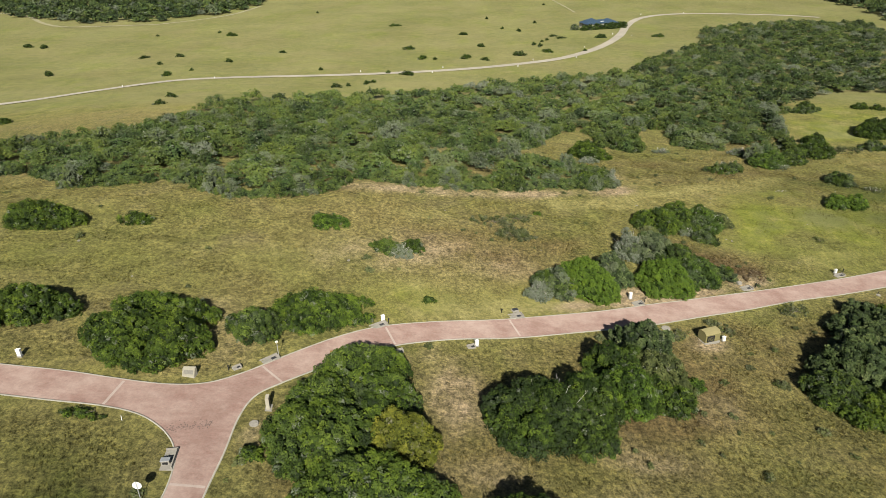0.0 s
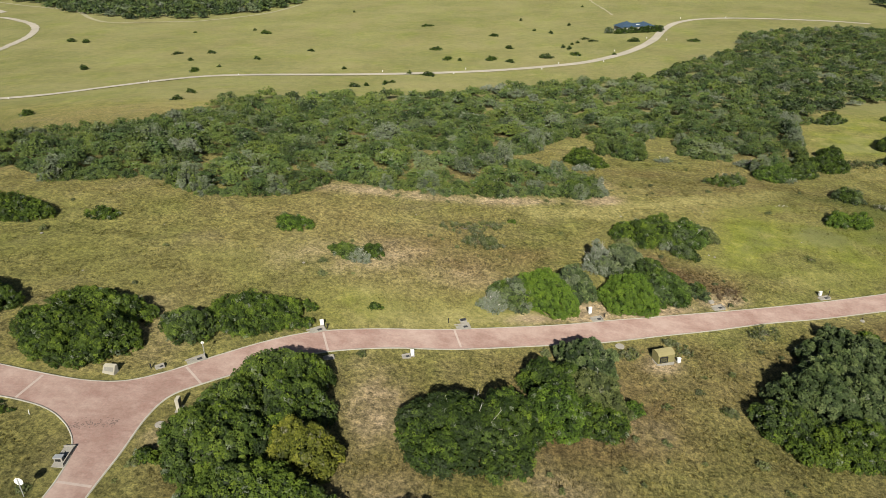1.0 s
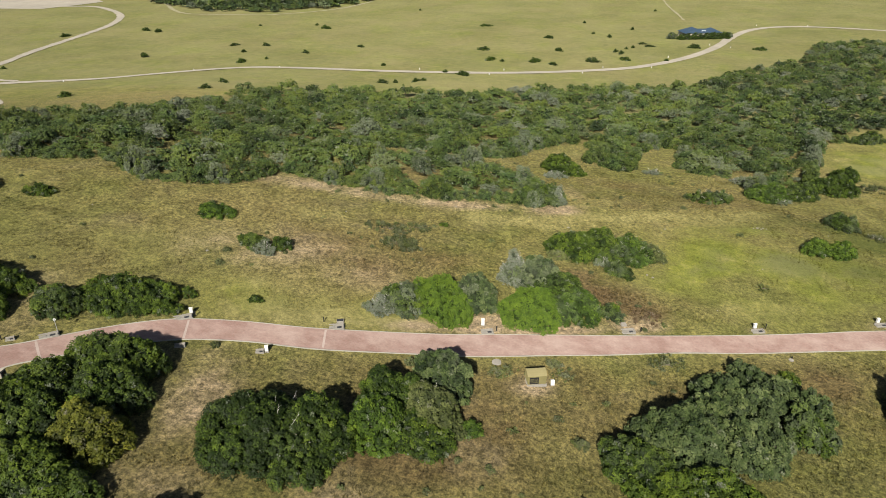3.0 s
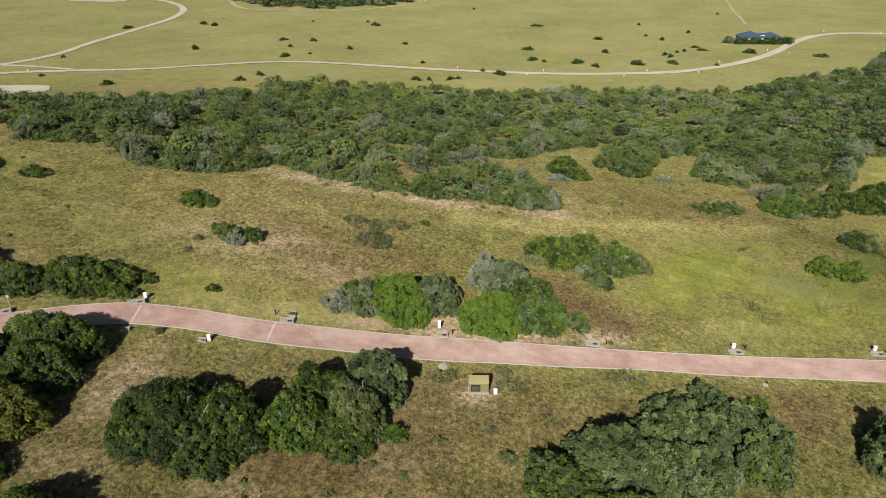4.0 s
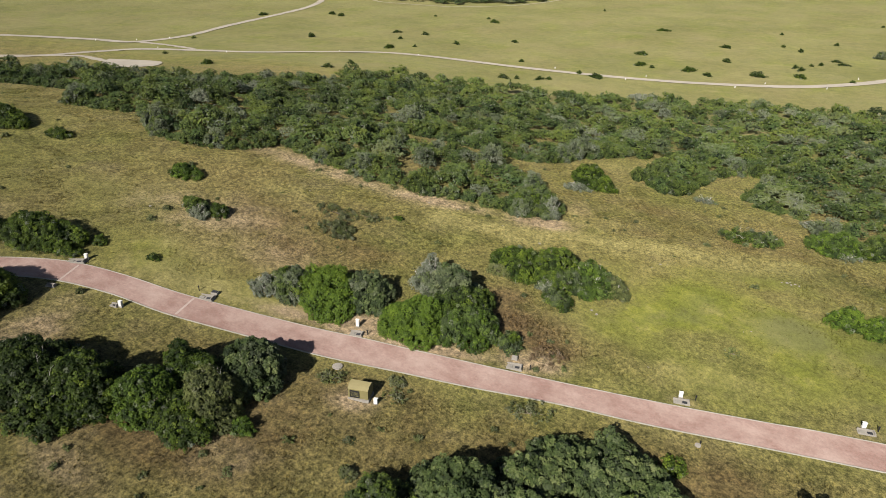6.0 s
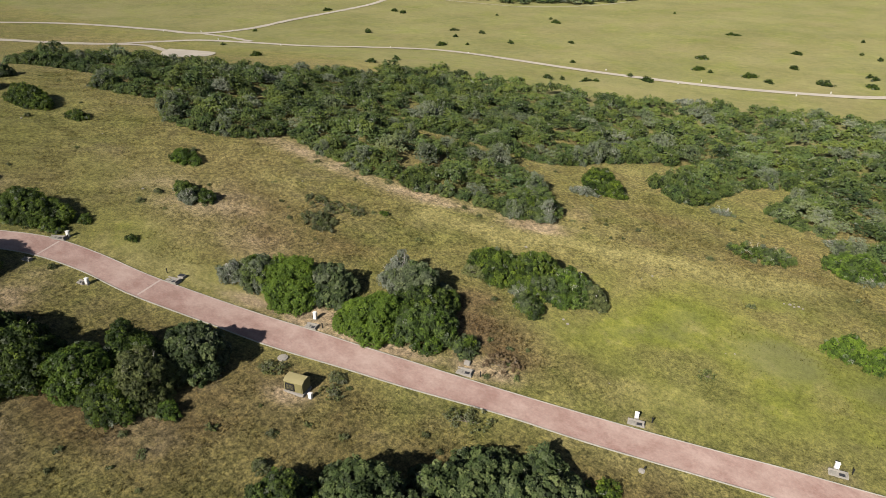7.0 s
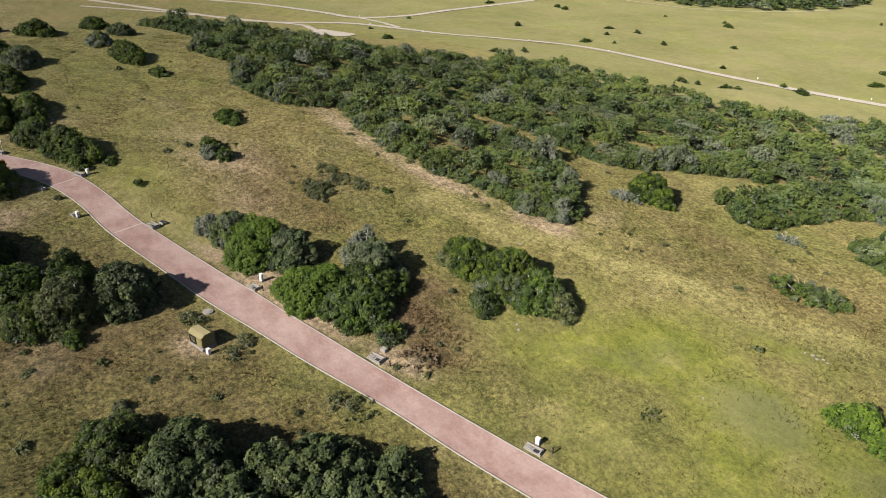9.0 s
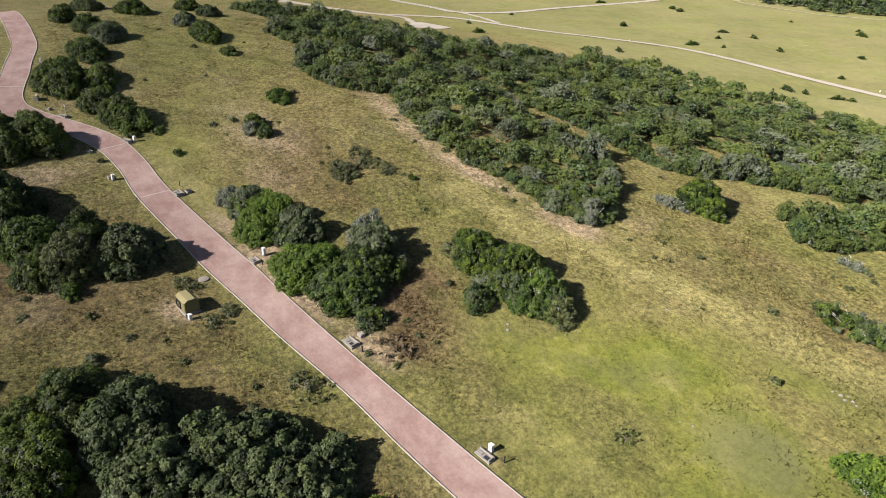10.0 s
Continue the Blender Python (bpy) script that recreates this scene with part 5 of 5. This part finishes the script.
def manhole(x, y, rad, label):
    top = empty("manhole", x, y)
    bm = bmesh.new()
    bmesh.ops.create_cone(bm, cap_ends=True, segments=28, radius1=rad, radius2=rad * 0.94, depth=0.5, matrix=Matrix.Translation((0, 0, -0.1)))
    part("ring", bm, CONCRETE, top)
    bm = bmesh.new()
    bmesh.ops.create_cone(bm, cap_ends=True, segments=24, radius1=rad * 0.62, radius2=rad * 0.6, depth=0.06, matrix=Matrix.Translation((0, 0, 0.175)))
    part("cover", bm, CONCRETE, top)
    return tagged(top, label, "manhole", "manholes")


service_slab(-10.5, 88.8, 3.0, 1.2, 33)
pedestal(-9.9, 90.3, 33)
marker(-9.0, 89.9, 33)
service_slab(12.3, 96.0, 2.6, 1.5, 19)
marker(9.9, 96.6, 19)
top = empty("valve_chamber", 12.3, 97.75, 19)
part("wall", box_bm(1.15, 0.85, 0.75, (0, 0, -0.4), 0.03), CONCRETE, top)
part("cover", box_bm(1.0, 0.68, 0.08, (0, 0, 0.351), 0.02), DARK_GLASS, top, "dark cover plate")
tagged(top, "low concrete valve chamber behind a service slab", "valve chamber")
pedestal(5.0, 85.9, 19, 1.1, "white meter pedestal standing on dry grass")
service_slab(4.1, 85.4, 1.3, 0.8, 19, "small concrete slab with a steel lid in dry grass")
pedestal(34.94, 106.36, 19, 1.35)
service_slab(35.98, 104.68, 2.1, 1.3, 19)
marker(37.45, 105.58, 19)
service_slab(59.79, 112.65, 2.4, 1.4, 19)
top = empty("valve_chamber", 58.99, 114.36, 19)
part("wall", box_bm(0.9, 0.7, 0.8, (0, 0, -0.4), 0.03), CONCRETE, top)
part("cover", box_bm(0.8, 0.6, 0.07, (0, 0, 0.401), 0.02), CONCRETE, top)
tagged(top, "low concrete valve chamber behind a service slab", "valve chamber")
marker(62, 113.53, 19)
service_slab(83, 120.6, 2.3, 1.0, 19)
pedestal(82.6, 121.6, 19, 1.0)
marker(84.6, 122.2, 19)
marker(87.2, 113.9, 19, 0.5)
service_slab(106.4, 129.4, 2.3, 1.0, 16)
pedestal(106, 130.3, 16, 1.0)
marker(107.8, 130.6, 16)
service_slab(-25.0, 77.5, 2.8, 1.1, 40)
service_slab(-28.9, 74.8, 1.2, 0.7, 40, "low stone slab with a dark recess beside the kerb")
marker(-29.9, 74.3, 40, 0.8)
pedestal(-56.37, 72.5, 0, 1.2)
service_slab(-31.5, 56.6, 1.4, 3.4, 6, "concrete service slab at the inner corner of the junction")
manhole(-23.86, 63.71, 0.6, "round concrete manhole beside the junction")
manhole(38.71, 96.76, 0.8, "round concrete manhole half hidden by a bush")
manhole(87, 113.4, 0.42, "round concrete manhole at the road's edge")
service_slab(-7.04, 82.24, 1.6, 0.8, 25, "small concrete slab at the foot of the kerb", False)

# plastered plinths at the junction
top = empty("name_plinth", -34.4, 72.3, -4)
bm = bmesh.new()
prof = [(-0.62, -0.4), (-0.62, 0.22), (-0.02, 1.02), (0.46, 1.02), (0.46, -0.4)]
a = [bm.verts.new((-0.85, py, pz)) for py, pz in prof]
b = [bm.verts.new((0.85, py, pz)) for py, pz in prof]
bm.faces.new(a)
bm.faces.new(b[::-1])
for k in range(len(prof)):
    bm.faces.new((a[k], b[k], b[(k + 1) % 5], a[(k + 1) % 5]))
bmesh.ops.recalc_face_normals(bm, faces=bm.faces)
bmesh.ops.bevel(bm, geom=bm.edges[:], offset=0.03, segments=2, affect="EDGES", profile=0.5)
part("body", bm, PLASTER, top)
part("panel", box_bm(1.3, 0.03, 0.55, (0, 0, 0), 0.01, Matrix.Translation((0, -0.50, 0.40)) @ Matrix.Rotation(radians(-37), 4, "X")), STONE, top, "pale stone panel")
tagged(top, "cream plastered plinth with a sloping face by the junction", "plinth")
top = empty("sign_pillar", -22.8, 67.0, 4)
part("foot", box_bm(0.9, 1.3, 0.45, (0, 0, -0.38), 0.03), CONCRETE, top, "weathered concrete foot")
part("body", box_bm(0.46, 0.95, 1.75, (0, 0.05, 0.071), 0.03), PLASTER, top)
# added dark sheet: paints shade on the pillar's side away from the sun
part("panel", box_bm(0.03, 0.70, 1.1, (0.247, 0.05, 0.5), 0.01), DARK_GLASS, top, "dark sheet standing in for the pillar's shaded side")
tagged(top, "slim cream sign pillar beside the junction", "sign pillar")
top = empty("service_box", -31.6, 55.9, 5)
part("body", box_bm(0.95, 0.55, 0.95, (0, 0, -0.3), 0.03), CONCRETE, top)
part("lid", box_bm(1.05, 0.65, 0.07, (0, 0, 0.651), 0.02), STEEL, top, "grey steel lid")
part("hatch", box_bm(0.6, 0.03, 0.35, (0, -0.29, 0.15), 0.006), BLACK, top, "black hatch")
tagged(top, "concrete service box with a steel lid by the kerb", "service box")


def road_sign(x, y, turn, h, sides, rad, label):
    top = empty("road_sign", x, y, turn)
    part("pole", rod_bm((0, 0, -0.3), (0, 0, h), 0.045, 0.045, 10), STEEL, top, "grey steel pole")
    bm = bmesh.new()
    bmesh.ops.create_cone(bm, cap_ends=True, segments=sides, radius1=rad, radius2=rad, depth=0.03, matrix=Matrix.Translation((0, 0.066, h - rad * 0.9)) @ Matrix.Rotation(radians(90), 4, "X") @ Matrix.Rotation(math.pi / sides, 4, "Z"))
    part("plate", bm, WHITE, top, "pale sign plate")
    part("clamp", box_bm(0.16, 0.12, 0.08, (0, 0, h - rad * 0.9), 0.01), STEEL, top)
    return tagged(top, label, "road sign")


road_sign(-23.9, 78.2, 20, 2.9, 8, 0.22, "small pale sign plate on a steel pole by the road")
road_sign(-32.3, 50.6, 0, 2.55, 8, 0.52, "eight-sided pale sign on a steel pole by the junction")
top = empty("stake", -39.06, 62.2)
part("stick", rod_bm((0, 0, -0.2), (0.05, 0.02, 0.7), 0.05, 0.04, 8), WHITE, top)
tagged(top, "short white marker stake in the grass", "stake")

# electrical kiosk
top = empty("electrical_kiosk", 45.19, 93.99, 17.5)
top.matrix_world = top.matrix_world @ Matrix.Diagonal((1.05, 1.15, 1.2, 1))
part("plinth", box_bm(2.95, 1.95, 0.62, (0, 0, -0.5), 0.03), CONCRETE, top)
bm = bmesh.new()
prof = [(-0.88, 0.2), (0.88, 0.2), (0.88, 1.38), (0.42, 1.74), (-0.42, 1.74), (-0.88, 1.44)]
a = [bm.verts.new((-1.38, py, pz)) for py, pz in prof]
b = [bm.verts.new((1.38, py, pz)) for py, pz in prof]
bm.faces.new(a)
bm.faces.new(b[::-1])
for k in range(len(prof)):
    bm.faces.new((a[k], b[k], b[(k + 1) % 6], a[(k + 1) % 6]))
bmesh.ops.recalc_face_normals(bm, faces=bm.faces)
bmesh.ops.bevel(bm, geom=bm.edges[:], offset=0.025, segments=2, affect="EDGES", profile=0.5)
body = part("body", bm, OCHRE, top)
bm = bmesh.new()
slope = [(-0.92, 1.44), (-0.44, 1.76), (0.44, 1.76), (0.92, 1.39)]
lo = [[bm.verts.new((sx, py, pz)) for py, pz in slope] for sx in (-1.42, 1.42)]
hi = [[bm.verts.new((sx, py, pz + 0.05)) for py, pz in slope] for sx in (-1.42, 1.42)]
for k in range(3):
    bm.faces.new((hi[0][k], hi[1][k], hi[1][k + 1], hi[0][k + 1]))
    bm.faces.new((lo[0][k], lo[0][k + 1], lo[1][k + 1], lo[1][k]))
for s in (0, 1):
    for k in range(3):
        bm.faces.new((lo[s][k], hi[s][k], hi[s][k + 1], lo[s][k + 1]))
for k in (0, 3):
    bm.faces.new((lo[0][k], lo[1][k], hi[1][k], hi[0][k]))
bmesh.ops.recalc_face_normals(bm, faces=bm.faces)
part("roof", bm, OCHRE_ROOF, top, "ochre painted steel roof")
grille = part("grille", box_bm(1.20, 0.06, 0.80, (-0.45, -0.91, 0.42), 0.008), BLACK, top, "dark ventilation grille")
for sx in (-1.06, 0.16):
    part("grille_frame", box_bm(0.09, 0.16, 0.90, (sx, -0.95, 0.37), 0.01), BLACK, top, "black steel frame round the grille")
for sz in (0.37, 1.18):
    part("grille_frame", box_bm(1.13, 0.16, 0.09, (-0.45, -0.95, sz), 0.01), BLACK, top, "black steel frame round the grille")
for k in range(5):
    part("slat", box_bm(1.1, 0.03, 0.018, (-0.45, -0.95, 0.52 + k * 0.13), 0.004), OCHRE, grille)
part("door", box_bm(1.0, 0.03, 1.1, (0.72, -0.90, 0.32), 0.008), OCHRE, top)
tagged(top, "ochre steel electrical kiosk on a concrete plinth in dry grass", "electrical kiosk")
pedestal(47.82, 93.91, 17.5, 0.95, "small white cable box beside the electrical kiosk")

# ---- stones ----
STONES = []
for k in range(3):
    bm = bmesh.new()
    bmesh.ops.create_icosphere(bm, subdivisions=2, radius=0.5)
    for v in bm.verts:
        v.co *= 1 + 0.35 * (noise.noise(v.co * 2.3 + Vector((k * 7, 0, 0))))
        v.co.z *= 0.55
    me = bpy.data.meshes.new("stone")
    bm.to_mesh(me)
    bm.free()
    me.materials.append(STONE)
    STONES.append(me)


def stone(x, y, s, k=0, label="pale weathered stone lying in the grass"):
    ob = new("stone", STONES[k % 3])
    ob.matrix_world = pose(x, y, ground_z(x, y) + 0.06 * s, 0, 0, (x * 31 + y * 17) % 360) @ Matrix.Diagonal((s, s, s, 1))
    return tagged(ob, label, "stone", "stones in the grass")


for k, (px, py, s) in enumerate(((-64.97, 106.71, 1.1), (-51.5, 96.14, 0.6), (-29.45, 107.19, 0.5), (-46.58, 116.07, 0.5), (20.04, 120.62, 0.5), (0.58, 134.03, 0.7), (88.5, 145.3, 0.6), (107.4, 167.3, 0.7),
                                 (87.4, 144.3, 0.5), (64.1, 134, 0.8), (65.2, 133.4, 1.0), (68.4, 155.4, 0.5), (69.4, 157.8, 1.0), (70.6, 158.4, 0.8), (90.6, 166.4, 0.7), (91.5, 166.8, 1.0), (92.3, 166.5, 0.8), (92.9, 167.2, 0.9), (93.6, 167, 0.6), (92, 167.5, 0.6), (47.5, 148.6, 1.2),
                                 (35.91, 88.22, 0.7), (76.6, 125.4, 0.4), (-17.55, 108.71, 1.0), (38.5, 150, 0.5), (9.9, 143.7, 0.6), (21.97, 147.6, 0.7), (28, 149.5, 0.6), (14.94, 145.15, 0.5))):
    stone(px, py, s * 0.55, k)

# ---- farmhouse on the plain ----
HX, HY, HT = 123.5, 533.0, 17.0
top = empty("house", HX, HY, HT)
L_, D_, EAVE, RIDGE = 26.0, 13.0, 3.6, 7.2
part("wall", box_bm(L_, D_, EAVE + 0.5, (0, 0, -0.5), 0.05), CREAM, top)
bm = bmesh.new()
o = 0.9
c = [bm.verts.new(p) for p in ((-L_ / 2 - o, -D_ / 2 - o, EAVE), (L_ / 2 + o, -D_ / 2 - o, EAVE), (L_ / 2 + o, D_ / 2 + o, EAVE), (-L_ / 2 - o, D_ / 2 + o, EAVE))]
e = [bm.verts.new(p) for p in ((-L_ / 2 + 6.5, 0, RIDGE), (-L_ / 2 + 10.5, 0, RIDGE - 1.5), (L_ / 2 - 9, 0, RIDGE - 1.5), (L_ / 2 - 5.5, 0, RIDGE - 0.7))]
front = [c[0], bm.verts.new((-L_ / 2 + 10.5, -D_ / 2 - o, EAVE)), bm.verts.new((L_ / 2 - 9, -D_ / 2 - o, EAVE)), c[1]]
back = [c[3], bm.verts.new((-L_ / 2 + 10.5, D_ / 2 + o, EAVE)), bm.verts.new((L_ / 2 - 9, D_ / 2 + o, EAVE)), c[2]]
for k in range(3):
    bm.faces.new((front[k], front[k + 1], e[k + 1], e[k]))
    bm.faces.new((back[k + 1], back[k], e[k], e[k + 1]))
    bm.faces.new((front[k + 1], front[k], back[k], back[k + 1]))
bm.faces.new((c[3], c[0], e[0]))
bm.faces.new((c[1], c[2], e[3]))
bmesh.ops.recalc_face_normals(bm, faces=bm.faces)
roof = part("roof", bm, SLATE, top, "dark blue-grey hipped roof")
part("skylight", box_bm(3.0, 0.7, 0.12, (1.0, -3.6, 4.66), 0.02, Matrix.Rotation(radians(16), 4, "X")), WHITE, roof, "pale roof light")
for k in range(5):
    win = part("window", box_bm(1.9, 0.10, 1.5, (-10.5 + k * 5.2, -D_ / 2 - 0.03, 1.0), 0.02), WHITE, top, "white framed window")
    part("pane", box_bm(1.6, 0.04, 1.2, (-10.5 + k * 5.2, -D_ / 2 - 0.09, 1.15), 0.005), DARK_GLASS, win)
tagged(top, "low farmhouse with a dark blue hipped roof behind a hedge", "house")
for k in range(8):
    px, py = 109.5 + k * 4.5, 517.5 + k * 1.45
    shrub(px, py, 6.0, 5.0, 4.2 + 0.5 * (k % 3), 17, 0.20, leaf=0.55, per=4, lump=1.0, label="dark hedge shrub in front of the farmhouse", group="farmhouse hedge")
for px, py, s in ((103, 520, 6.0), (104.5, 528, 5.5), (144, 535, 5.0), (142, 541, 4.5)):
    shrub(px, py, s, s * 0.9, 3.6, 0, 0.25, 0.3, leaf=0.55, per=4, lump=1.0, label="grey-green garden tree beside the farmhouse", group="farmhouse hedge")
bm = bmesh.new()
bm.faces.new([bm.verts.new((px, py, ground_z(px, py) + 0.28)) for px, py in ((140, 522), (147, 528), (149, 538), (144, 538), (139, 528))])
tagged(part("gravel_yard", bm, GRAVEL), "pale gravel forecourt beside the farmhouse", "gravel", kind="structure")
